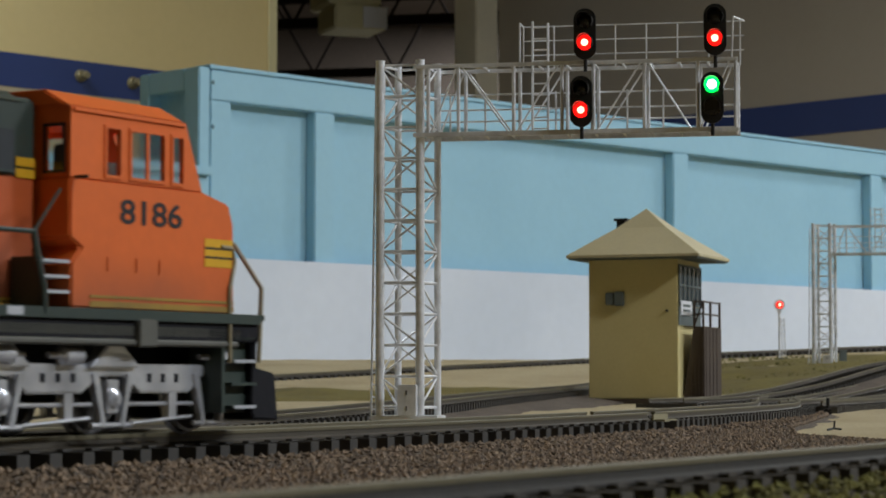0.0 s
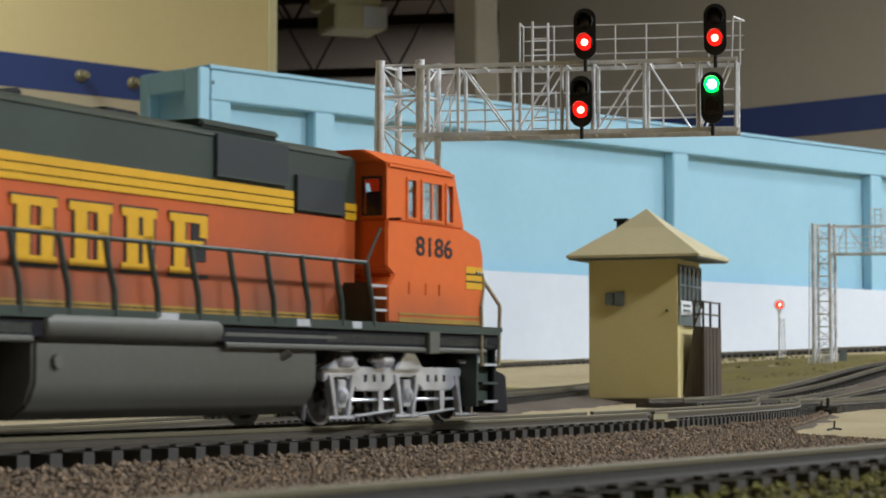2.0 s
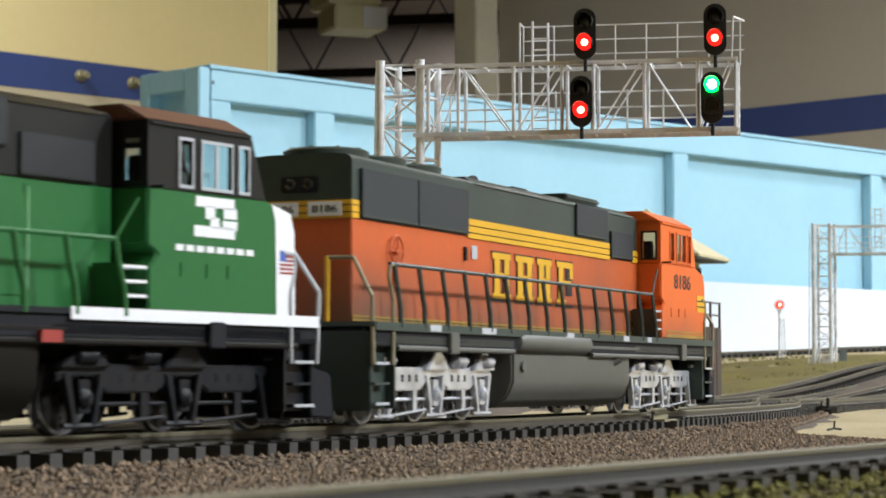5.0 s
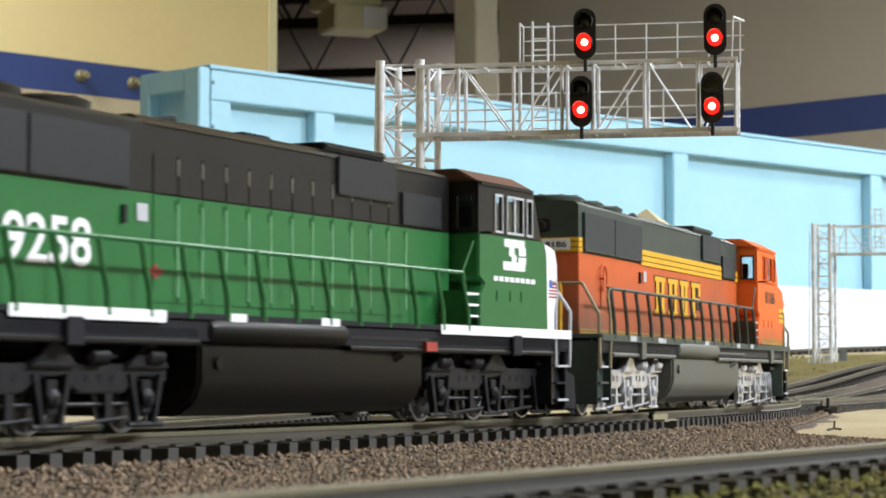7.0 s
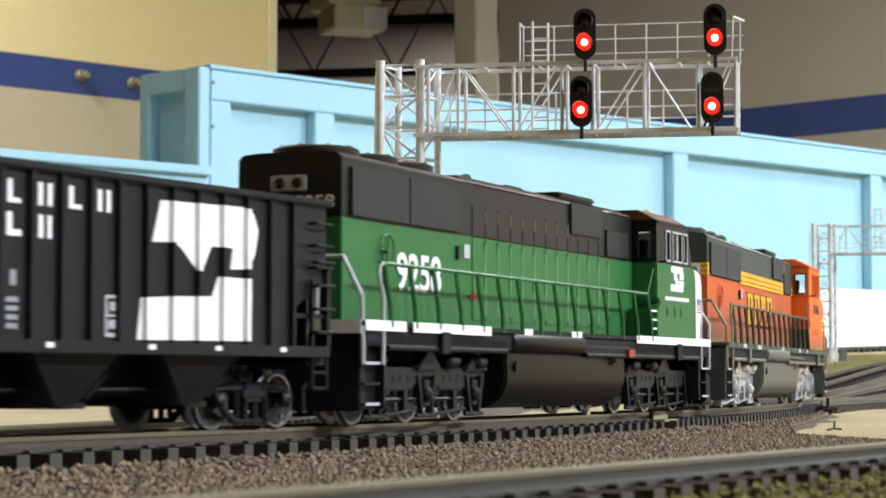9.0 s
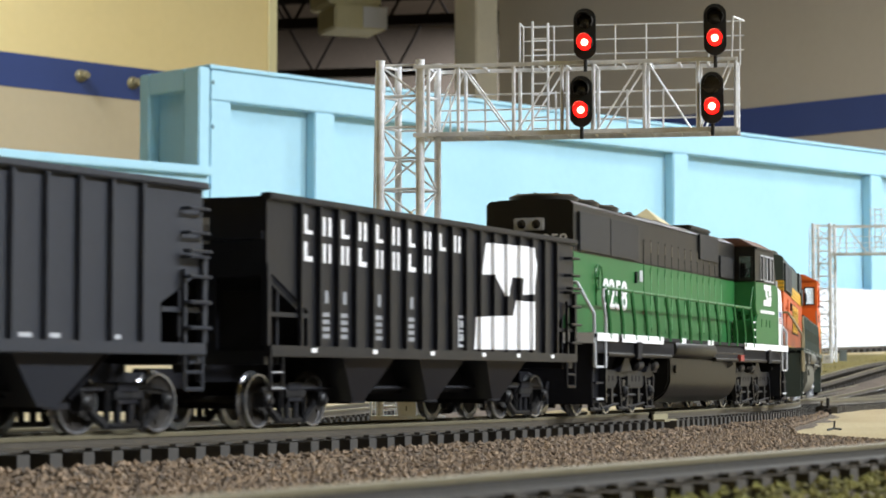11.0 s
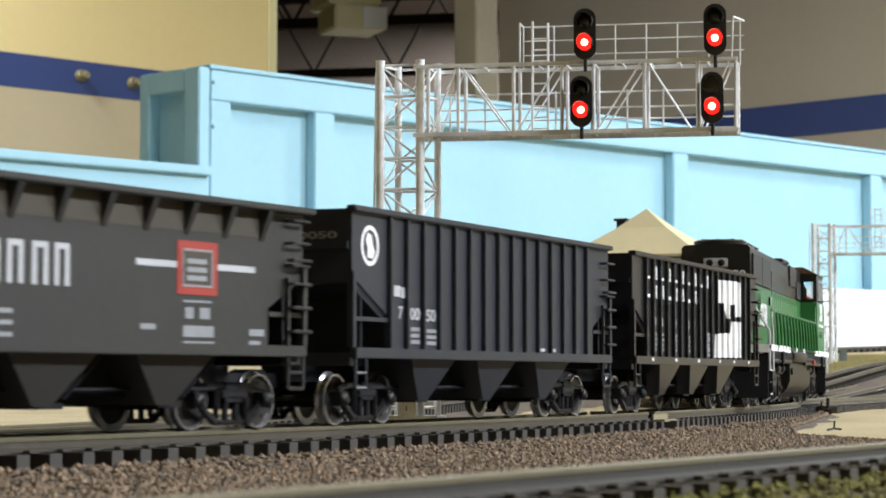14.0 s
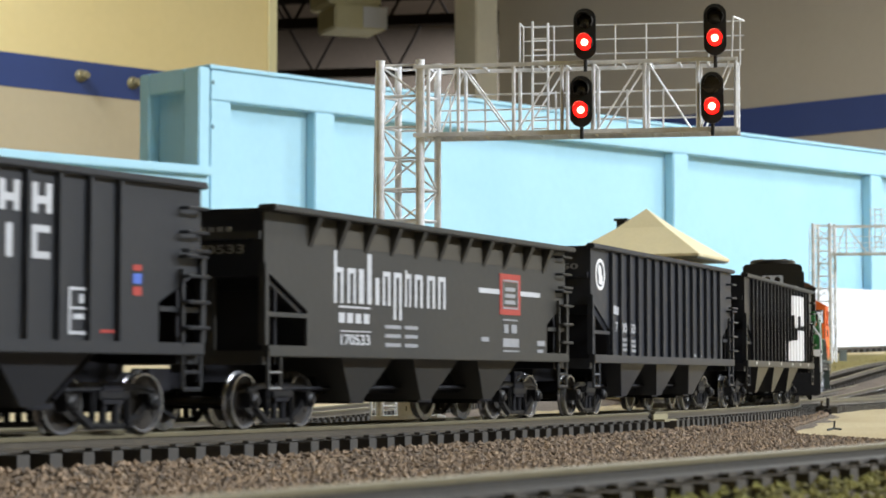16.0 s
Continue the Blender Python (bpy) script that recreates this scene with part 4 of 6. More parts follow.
    for e in (-1, 1):
        # end plate above, slope sheet below it, end sill and posts
        x0, x1 = sorted((e * a, e * (a - 0.06)))
        part("end_plate", Form().box(x0, x1, -ys, ys, 2.3, top), endmat or mat, root)
        part("end_rib", Form().box(*sorted((e * (a + 0.07), e * a)), -ys, ys, 2.85, 2.97), mat, root)
        sl = [(e * (a - 0.05), 2.36), (e * (a - 0.05), 2.28), (e * (a - cut - 1.3), 1.14), (e * (a - cut - 1.3), 1.24)]
        part("slope_sheet", Form().prism(sl, -ys + 0.01, ys - 0.01), endmat or mat, root)
        part("end_sill", Form().box(*sorted((e * a, e * (a - 0.25))), -ys - 0.02, ys + 0.02, 0.98, 1.19), mat, root)
        part("end_bulkhead", Form().box(*sorted((e * (a - 0.42), e * (a - 0.48))), -ys + 0.005, ys - 0.005, 0.98, 2.10), FRAME_BLACK, root)
        part("end_web", Form().prism([(e * (a - 0.13), 1.0), (e * (a - cut), 1.0), (e * (a - cut), 1.7), (e * (a - 0.13), 2.22)], -0.03, 0.03), FRAME_BLACK, root)
        for y in (-0.55, 0.55):
            part("end_post", Form().box(*sorted((e * (a - 0.02), e * (a - 0.12))), y - 0.06, y + 0.06, 1.19, 2.34), mat, root)
        coupler(root, e * (a - 0.1), e)
    part("brake_cylinder", Form().rod((-a + 0.5, 0.2, 1.5), (-a + 1.2, 0.2, 1.5), 0.2, 14), FRAME_BLACK, root, smooth=True)
    part("brake_wheel", Form().lathe([(0.20, 0), (0.22, 0.03), (0.20, 0.06)], (-a - 0.02, 0.8, 2.3), (-1, 0, 0), 16), FRAME_BLACK, root)
    part("centre_sill", Form().box(-a + 0.1, a - 0.1, -0.2, 0.2, 0.72, 1.0), FRAME_BLACK, root)
    part("slope_trough", Form().box(bays[0] - 0.6, bays[-1] + 0.6, -0.75, 0.75, 0.52, 1.12), FRAME_BLACK, root)
    part("load_floor", Form().box(-a + cut + 1.2, a - cut - 1.2, -ys + 0.01, ys - 0.01, 1.13, 1.2), FRAME_BLACK, root)
    for bx in bays:
        f = Form()
        f.add([(bx - 1.0, -1.42, 1.18), (bx + 1.0, -1.42, 1.18), (bx + 1.0, 1.42, 1.18), (bx - 1.0, 1.42, 1.18),
               (bx - 0.16, -1.18, 0.40), (bx + 0.22, -1.18, 0.40), (bx + 0.22, 1.18, 0.40), (bx - 0.16, 1.18, 0.40)],
              [(0, 1, 2, 3), (4, 7, 6, 5), (0, 4, 5, 1), (1, 5, 6, 2), (2, 6, 7, 3), (3, 7, 4, 0)])
        bay = part("bay", f, mat, root, "V-shaped discharge bay")
        part("gate", Form().box(bx + 0.2, bx + 0.75, -0.95, 0.95, 0.36, 0.44), FRAME_BLACK, bay)
        part("strut", Form().rod((bx + 1.15, -1.3, 1.15), (bx + 0.75, -0.95, 0.5), 0.04, 6).rod((bx + 1.15, 1.3, 1.15), (bx + 0.75, 0.95, 0.5), 0.04, 6), FRAME_BLACK, bay)
    part("brake_rod", Form().rod((-a + 1.5, -0.9, 0.62), (a - 1.5, -0.9, 0.62), 0.035, 6), FRAME_BLACK, root)
    for x in trucks:
        freight_truck(root, x)
    return root


def spread(x0, x1, n):
    return [x0 + (x1 - x0) * i / (n - 1) for i in range(n)]


def bars(x0, x1, z0, z1, rows=3, gap=0.4):
    h = (z1 - z0) / rows
    return [(x0, x1, z0 + k * h, z0 + (k + 1 - gap) * h) for k in range(rows)]


SIDE = -1.49   # the plate's outer face
car_c = hopper("hopper_car", "glossy black ribbed hopper car with a large white emblem", 12.5, spread(-5.25, 5.25, 18), CAR_BLACK_GLOSSY)
car_d = hopper("hopper_car", "dark grey-black ribbed hopper car with a round white emblem", 12.07, spread(-4.68, 4.63, 15), CAR_BLACK)
car_e = hopper("hopper_car", "brownish black smooth-sided hopper car with white lettering", 12.08, spread(-4.6, 4.9, 11), CAR_BLACK_WARM, trucks=(-4.49, 5.0), bays=(-2.44, 0.21, 2.9), top=3.32, flush=True, cut=1.35, endmat=CAR_BLACK_GLOSSY)
car_f = hopper("hopper_car", "dark black ribbed hopper car with white block lettering", 12.6, spread(-5.49, 4.45, 17), CAR_BLACK_DEEP)
# E carries a low heap of coal
heap = Form()
for j in range(7):
    for i in range(33):
        hx, hy = -4.8 + 0.3 * i, -1.38 + 0.46 * j
        hill = 0.16 * math.exp(-((hx + 0.6) / 1.5) ** 2) + 0.05 * math.exp(-((hx - 3.0) / 1.0) ** 2)
        heap.v.append((hx, hy, 3.16 + hill * (1 - (hy / 1.6) ** 2) * 1.6 + noise.noise((hx * 2.3, hy * 2.3, 7)) * 0.06))
heap.f = [(j * 33 + i, j * 33 + i + 1, (j + 1) * 33 + i + 1, (j + 1) * 33 + i) for j in range(6) for i in range(32)]
part("coal_load", heap, COAL, car_e, "black coal load heaped in the hopper")
# D: emblem ring, number, data bars
ring = Form()
ring.v = [(-5.38 + r * 1.0 * math.cos(2 * math.pi * k / 28), yy, 2.93 + r * math.sin(2 * math.pi * k / 28)) for k in range(28) for yy in (SIDE - 0.008, SIDE + 0.004) for r in (0.26, 0.33)]
for k in range(28):
    p, q = 4 * k, 4 * ((k + 1) % 28)
    ring.f += [(p, p + 1, q + 1, q), (p + 2, q + 2, q + 3, p + 3), (p + 1, p + 3, q + 3, q + 1), (p, q, q + 2, p + 2)]
part("emblem_ring", ring, WHITE, car_d, "round white emblem ring")
part("emblem", Form().prism([(-5.47, 2.74), (-5.27, 2.72), (-5.21, 2.84), (-5.29, 2.97), (-5.33, 3.1), (-5.45, 3.14), (-5.54, 3.02), (-5.46, 2.9)], SIDE - 0.008, SIDE + 0.004), WHITE, car_d, "plain white emblem shape")
plaque(car_d, OFFWHITE, [(-4.47, -4.22, 2.14, 2.32), (-4.19, -3.93, 2.12, 2.3)], SIDE)
lettering("7", OFFWHITE, car_d, -4.28, -4.12, 1.77, 1.98, SIDE, "car_number")
lettering("00", OFFWHITE, car_d, -3.82, -3.44, 1.76, 1.97, SIDE, "car_number")
lettering("50", OFFWHITE, car_d, -3.17, -2.79, 1.75, 1.96, SIDE, "car_number")
plaque(car_d, TINY, bars(-3.8, -3.45, 1.36, 1.68) + bars(-3.16, -2.75, 1.35, 1.66), SIDE)
plaque(car_d, OFFWHITE, [(2.15, 2.4, 1.3, 1.36), (2.75, 2.95, 1.3, 1.36), (3.95, 4.2, 1.3, 1.36)], SIDE)
plaque(car_d, TINY, [(-0.3, -0.12, 3.02, 3.14), (-0.04, 0.12, 3.02, 3.14)], -6.04, turned=True)
lettering("70050", TINY, car_d, 0.35, 1.22, 3.02, 3.14, -6.04, "car_number", turned=True)
for x0, x1, z in ((-0.5, 0.3, 3.16), (-0.9, 0.5, 3.0)):
    plaque(car_c, TINY, [(x0, x1, z, z + 0.1)], -6.255, turned=True)
# C: emblem of plain white fields, letter bars, data
WX = spread(-5.25, 5.25, 18)
EMB_TOP = [(1.89, 3.25), (3.95, 3.29), (4.22, 3.2), (4.34, 2.96), (4.25, 2.6), (4.05, 2.38), (3.61, 2.36), (3.67, 2.67), (3.13, 2.67), (2.86, 2.24), (2.37, 2.62), (2.15, 2.68), (1.70, 2.66)]
EMB_LOW = [(1.36, 1.30), (4.02, 1.32), (4.14, 1.45), (4.18, 2.0), (4.08, 2.24), (3.30, 2.24), (3.14, 1.95), (2.18, 1.92), (1.45, 1.88)]


def span(poly, x):
    """The heights at which an upright line cuts a polygon."""
    cut = sorted(a[1] + (x - a[0]) * (b[1] - a[1]) / (b[0] - a[0]) for a, b in zip(poly, poly[1:] + poly[:1]) if (a[0] - x) * (b[0] - x) < 0)
    return list(zip(cut[::2], cut[1::2]))


for shape in (EMB_TOP, EMB_LOW):
    part("emblem_field", Form().prism(shape, SIDE - 0.008, SIDE + 0.004), WHITE, car_c, "plain white emblem field")
    for xr in WX:
        for p, q in span(shape, xr):
            part("emblem_strip", Form().box(xr - 0.046, xr + 0.046, SIDE - 0.079, SIDE - 0.003, p, q), WHITE, car_c)
for i in range(10):
    x = WX[i] + 0.31
    plaque(car_c, WHITE, [(x - 0.14, x - 0.05, 3.0, 3.3), (x + 0.05, x + 0.14, 3.0, 3.3)] if i % 2 else [(x - 0.13, x - 0.04, 3.0, 3.3), (x - 0.04, x + 0.13, 3.0, 3.06)], SIDE)
    if i < 8:
        plaque(car_c, WHITE, [(x - 0.13, x - 0.04, 2.58, 2.88), (x + 0.05, x + 0.13, 2.58, 2.88)] if i % 3 else [(x - 0.14, x + 0.14, 2.58, 2.66), (x - 0.14, x - 0.04, 2.66, 2.88)], SIDE)
for i in (1, 2, 4, 6):
    x = WX[i] + 0.3
    plaque(car_c, TINY, bars(x - 0.13, x + 0.1, 1.4, 1.85, 4) + [(x - 0.06, x + 0.06, 1.95, 2.15)], SIDE)
plaque(car_c, OFFWHITE, [(0.66, 1.0, 1.33, 1.38), (0.66, 0.70, 1.38, 1.85), (0.96, 1.0, 1.38, 1.85), (0.66, 1.0, 1.85, 1.89), (0.74, 0.92, 1.44, 1.56), (0.70, 0.96, 1.60, 1.63), (0.76, 0.88, 1.68, 1.8)], SIDE)
for x in (-4.9, -2.8, -0.6, 1.6, 3.2, 4.9):
    plaque(car_c, WHITE, [(x - 0.08, x + 0.08, 1.17, 1.24)], SIDE - 0.09, "sill_mark")
plaque(car_c, OFFWHITE, [(-0.2, 0.5, 3.05, 3.2), (-0.2, 0.5, 2.8, 2.95)], -6.255, turned=True)
plaque(car_e, DUST, [(-4.7, 5.1, 2.86, 3.26)], SIDE, 'dust_band', 'brown dusty band under the top chord', proud=0.004)
# E: stretched letter bars, red emblem, data
LET = ((-3.28, -2.98, 1.97, 2.80), (-2.85, -2.58, 1.98, 2.4), (-2.48, -2.32, 1.98, 2.4), (-2.2, -2.06, 1.98, 2.8), (-1.93, -1.8, 1.98, 2.42), (-1.68, -1.42, 1.98, 2.4), (-1.3, -1.02, 1.75, 2.4), (-0.9, -0.68, 1.98, 2.6), (-0.55, -0.26, 1.98, 2.4), (-0.12, 0.62, 1.98, 2.4))
for x0, x1, z0, z1 in LET[:-1] + ((-0.1, 0.2, 1.98, 2.4), (0.32, 0.6, 1.98, 2.4)):
    x0, x1 = -3.81 + (x0 + 3.28) * 1.082, -3.81 + (x1 + 3.28) * 1.082
    z1 = 2.54 if z1 == 2.4 else z1
    if x1 - x0 > 0.2:
        w = (x1 - x0) * 0.30
        plaque(car_e, OFFWHITE, [(x0, x0 + w, z0, z1), (x1 - w, x1, z0, min(z1, 2.54)), (x0 + w, x1 - w, min(z1, 2.54) - 0.08, min(z1, 2.54))], SIDE)
    else:
        plaque(car_e, OFFWHITE, [(x0, x1, z0, z1)], SIDE)
plaque(car_e, OFFWHITE, [(-3.64, -2.54, 1.90, 1.93)] + [(-3.64 + 0.29 * k, -3.44 + 0.29 * k, 1.66, 1.82) for k in range(4)] + [(-3.59, -2.51, 1.22, 1.25), (-3.59, -2.51, 1.52, 1.54)], SIDE)
plaque(car_e, TINY, bars(-1.99, -1.39, 1.30, 1.75, 3, 0.6) + bars(-1.24, -0.74, 1.30, 1.75, 3, 0.6), SIDE)
lettering("170533", OFFWHITE, car_e, -3.57, -2.54, 1.31, 1.48, SIDE, "car_number")
plaque(car_e, RED, [(2.78, 3.76, 1.96, 2.72)], SIDE, "emblem", "red square emblem")
plaque(car_e, DUST, [(2.94, 3.6, 2.11, 2.57)], SIDE - 0.006, 'emblem_ground')
plaque(car_e, TINY, [(2.9, 3.64, 2.58, 2.61), (2.9, 3.64, 2.07, 2.10), (2.9, 2.93, 2.1, 2.58), (3.61, 3.64, 2.1, 2.58)] + bars(3.01, 3.49, 2.16, 2.52, 3), SIDE - 0.008, "emblem_line")
plaque(car_e, OFFWHITE, [(1.83, 2.77, 2.33, 2.42), (3.77, 4.73, 2.33, 2.42)], SIDE, "emblem_bar")
plaque(car_e, TINY, [(2.93, 3.63, 1.85, 1.88), (2.98, 3.18, 1.62, 1.78), (3.33, 3.58, 1.62, 1.78), (2.93, 3.68, 1.36, 1.52), (2.93, 3.68, 1.27, 1.3), (1.93, 2.28, 1.45, 1.53), (4.58, 4.98, 1.4, 1.5), (4.58, 4.88, 1.25, 1.33)], SIDE)
plaque(car_e, TINY, [(0.38 + 0.15 * k, 0.48 + 0.15 * k, 2.91, 3.05) for k in range(4)], -6.045, turned=True)
lettering("170533", TINY, car_e, 0.2, 1.15, 2.64, 2.78, -6.045, "car_number", turned=True)
# F: block letter bars, coloured marks
FX = spread(-5.49, 4.45, 17)
for i in range(6, 14):
    x = FX[i] + 0.31
    plaque(car_f, OFFWHITE, [(x - 0.19, x - 0.08, 2.90, 3.29), (x + 0.08, x + 0.19, 2.90, 3.29), (x - 0.08, x + 0.08, 3.02, 3.12)], SIDE)
    plaque(car_f, OFFWHITE, [(x - 0.19, x - 0.09, 2.31, 2.74), (x - 0.09, x + 0.16, 2.31, 2.40), (x - 0.09, x + 0.16, 2.65, 2.74)] if i % 2 else [(x - 0.06, x + 0.06, 2.31, 2.74)], SIDE)
x = 3.64
plaque(car_f, OFFWHITE, [(x - 0.2, x + 0.2, 1.35, 1.39), (x - 0.2, x + 0.2, 1.93, 1.97), (x - 0.2, x - 0.16, 1.39, 1.93), (x + 0.16, x + 0.2, 1.39, 1.93), (x - 0.1, x + 0.1, 1.55, 1.62), (x - 0.16, x + 0.16, 1.68, 1.71), (x + 0.02, x + 0.1, 1.76, 1.88)], SIDE)
plaque(car_f, RED, [(4.77, 4.96, 2.24, 2.32), (4.77, 4.96, 1.90, 2.02)], SIDE)
plaque(car_f, BLUE_MARK, [(4.77, 4.96, 2.06, 2.2)], SIDE)
plaque(car_f, RED, [(4.09, 4.39, 1.38, 1.42)], SIDE)


def loco_truck(parent, x, mat, flip):
    """A three-axle truck: cast side frames with axle boxes, dampers and brake cylinders."""
    tr = part("truck", Form().box(-2.5, 2.5, -0.55, 0.55, 0.62, 1.0), FRAME_BLACK, parent, at=(x, 0, 0))
    inner = -2.2 * flip
    for sgn in (-1, 1):
        y0, y1 = sorted((sgn * 1.04, sgn * 1.18))
        yo = sgn * 1.18
        f = Form().prism([(-2.75, 0.9), (-2.75, 0.72), (-2.45, 0.80), (-1.95, 0.80), (-1.85, 0.66), (-1.68, 0.57), (-0.62, 0.57), (-0.42, 0.68), (-0.3, 0.80), (0.3, 0.80), (0.42, 0.68), (0.62, 0.57), (1.68, 0.57), (1.85, 0.66), (1.95, 0.80), (2.45, 0.80), (2.75, 0.72), (2.75, 0.9), (2.3, 0.97), (-2.3, 0.97)], y0, y1)
        part("side_frame", f, mat, tr, bevel=0.025)
        for wx in (-2.2, 0, 2.2):
            g = Form().box(wx - 0.125, wx + 0.125, *sorted((yo - sgn * 0.1, yo + sgn * 0.03)), 0.3, 0.76)
            g.lathe([(0.14, 0.0), (0.13, 0.05), (0.07, 0.07), (0.06, 0.1)], (wx, yo + sgn * 0.03, 0.5), (0, sgn, 0), 14)
            part("axle_box", g, mat, tr, bevel=0.02)
            for s in (-1, 1):
                leg = [(wx + s * 0.44, 0.84), (wx + s * 0.30, 0.84), (wx + s * 0.19, 0.30), (wx + s * 0.13, 0.12), (wx + s * 0.25, 0.10), (wx + s * 0.28, 0.30)]
                part("pedestal", Form().prism(leg, *sorted((yo - sgn * 0.08, yo + sgn * 0.04))), mat, tr, bevel=0.012)
            part("tie_bar", Form().rod((wx - 0.42, yo, 0.14), (wx + 0.42, yo, 0.14), 0.04, 6), mat, tr)
            if wx in (0, inner):
                part("damper_bracket", Form().prism([(wx - 0.55, 0.92), (wx - 0.14, 1.27), (wx + 0.1, 1.27), (wx + 0.5, 0.92)], *sorted((yo - sgn * 0.12, yo + sgn * 0.10))), mat, tr, bevel=0.02)
        for bx in (-1.1, 1.1):
            part("brake_rod", Form().rod((bx - 0.72, yo - sgn * 0.05, 0.42), (bx + 0.72, yo - sgn * 0.05, 0.42), 0.032, 7), mat, tr)
            part("lower_rod", Form().rod((bx - 0.72, yo + sgn * 0.03, 0.16), (bx + 0.6, yo + sgn * 0.03, 0.24), 0.028, 6), mat, tr)
            part("brake_hanger", Form().box(bx + 0.12, bx + 0.28, *sorted((yo - sgn * 0.1, yo + sgn * 0.02)), 0.2, 0.57), mat, tr)
            for k in (-0.3, 0.0, 0.3):
                part("slot", Form().box(bx + k - 0.045, bx + k + 0.045, *sorted((yo, yo + sgn * 0.006)), 0.72, 0.84), FRAME_BLACK, tr)
        for bx, way in ((-2.45, 1), (2.45, -1), (0.75 * -flip, -flip)):
            part("brake_cylinder", Form().lathe([(0.06, -0.05), (0.13, 0.0), (0.14, 0.35), (0.10, 0.38), (0.05, 0.4), (0.045, 0.62)], (bx, yo + sgn * 0.06, 1.08), (way, 0, 0), 14), mat, tr, smooth=True)
        part("sand_pipe", Form().path([(-2.75 * flip, sgn * 0.95, 0.95), (-2.8 * flip, sgn * 0.85, 0.4), (-2.72 * flip, sgn * 0.78, 0.12)], 0.035), mat, tr)
    for wx in (-2.2, 0, 2.2):
        wheelset(tr, wx, 0.51)
    return tr


def locomotive(old):
    """A six-axle diesel with a wide nose. old: the orange, weathered one; else the green one."""
    if old:
        root = thing("locomotive", "weathered orange and dark green six-axle diesel locomotive with yellow stripes", "locomotive", group="locomotives")
        low, up, cabm, truckm, tank, post = ORANGE, DARK_GREEN, CAB_ORANGE, SILVER, TANK_GREY, DARK_GREEN
    else:
        root = thing("locomotive", "glossy green and black six-axle diesel locomotive with white trim", "locomotive", group="locomotives")
        low, up, cabm, truckm, tank, post = GREEN, BLACK_GLOSS, GREEN, DARK_TRUCK, TANK_BLACK, GREEN
    R, C = -9.85, 5.45
    part("underframe", Form().box(-10.1, 9.75, -1.5, 1.5, 1.30, 1.62), FRAME_BLACK, root, bevel=0.02)
    part("walkway", Form().box(-10.25, 9.8, -1.55, 1.55, 1.62, 1.70), post if old else FRAME_BLACK, root)
    for sgn in (-1, 1):
        y = sgn * 1.55
        if old:
            f = Form().box(-10.2, 9.7, *sorted((y, y + sgn * 0.012)), 1.56, 1.70)
            part("sill_edge", f, DARK_GREEN, root)
            parts("sill_marking", [Form().box(x0, x1, *sorted((y + sgn * 0.013, y + sgn * 0.02)), 1.58, 1.69) for x0, x1 in ((-8.0, -7.5), (-5.6, -4.9), (-1.1, -0.6), (2.6, 3.0), (4.3, 4.6))], OFFWHITE, root)
        else:
            parts("sill_edge", [Form().box(x0, x1, *sorted((y, y + sgn * 0.012)), 1.55, 1.72) for x0, x1 in ((-10.2, -8.6), (-8.3, -4.75), (-3.05, -2.6), (-0.35, 0.25), (3.9, 9.7))], WHITE, root, "white sill stripe")
    if not old:
        part("sill_edge", Form().box(-10.27, -10.25, -1.5, 1.5, 1.5, 1.72), WHITE, root, "white end sill")
    # long hood
    part("hood_lower", Form().box(R, C, -0.95, 0.95, 1.70, 3.42), low, root, bevel=0.02)
    part("hood_upper", Form().prism([(-0.95, 3.421), (0.95, 3.421), (0.95, 4.40), (0.87, 4.475), (0.6, 4.50), (-0.6, 4.50), (-0.87, 4.475), (-0.95, 4.40)], R + 0.002, C, "x"), up, root, bevel=0.012)
    part("hood_step", Form().prism([(-0.97, 4.40), (-0.70, 4.56), (0.70, 4.56), (0.97, 4.40)], -4.4, 5.2, "x"), up, root)
    for sgn in (-1, 1):
        y = sgn * 0.95
        gr = [(-9.55, -7.22, 3.45, 4.26), (-7.18, -4.85, 3.45, 4.26), (1.2, 3.25, 3.80, 4.45), (3.5, 5.02, 3.45, 4.02)]
        for x0, x1, z0, z1 in gr:
            g = part("grille", Form().box(x0, x1, *sorted((y, y + sgn * 0.06)), z0, z1), GRILLE if old else GRILLE_BLACK, root, "dark mesh intake grille", bevel=0.015)
            part("grille_frame", Form().box(x0, x1, *sorted((y + sgn * 0.0605, y + sgn * 0.07)), z0, z0 + 0.03), up, g)
        # doors along the hood
        x = -4.2
        while not old and x < 3.2:
            part("hood_door", Form().box(x, x + 0.62, *sorted((y + sgn * 0.001, y + sgn * 0.016)), 1.86, 3.40), low, root, bevel=0.005)
            part("door_upper", Form().box(x, x + 0.62, *sorted((y + sgn * 0.001, y + sgn * 0.014)), 3.43, 4.0), up, root, bevel=0.005)
            part("door_latch", Form().box(x + 0.55, x + 0.59, *sorted((y + sgn * 0.015, y + sgn * 0.03)), 2.5, 2.75).box(x + 0.55, x + 0.59, *sorted((y + sgn * 0.015, y + sgn * 0.03)), 3.2, 3.35), low, root)
            # thin pale strips painted as highlights along the door edges
            part("door_glint", Form().box(x + 0.625, x + 0.65, *sorted((y + sgn * 0.002, y + sgn * 0.026)), 1.95, 3.3), EDGE_GLINT, root)
            part("door_glint", Form().box(x + 0.625, x + 0.65, *sorted((y + sgn * 0.002, y + sgn * 0.026)), 3.72, 3.95), BLACK_EDGE_GLINT, root)
            x += 0.66
        part("latch", Form().box(-5.0, -4.9, *sorted((y, y + sgn * 0.05)), 2.95, 3.2), FRAME_BLACK, root)
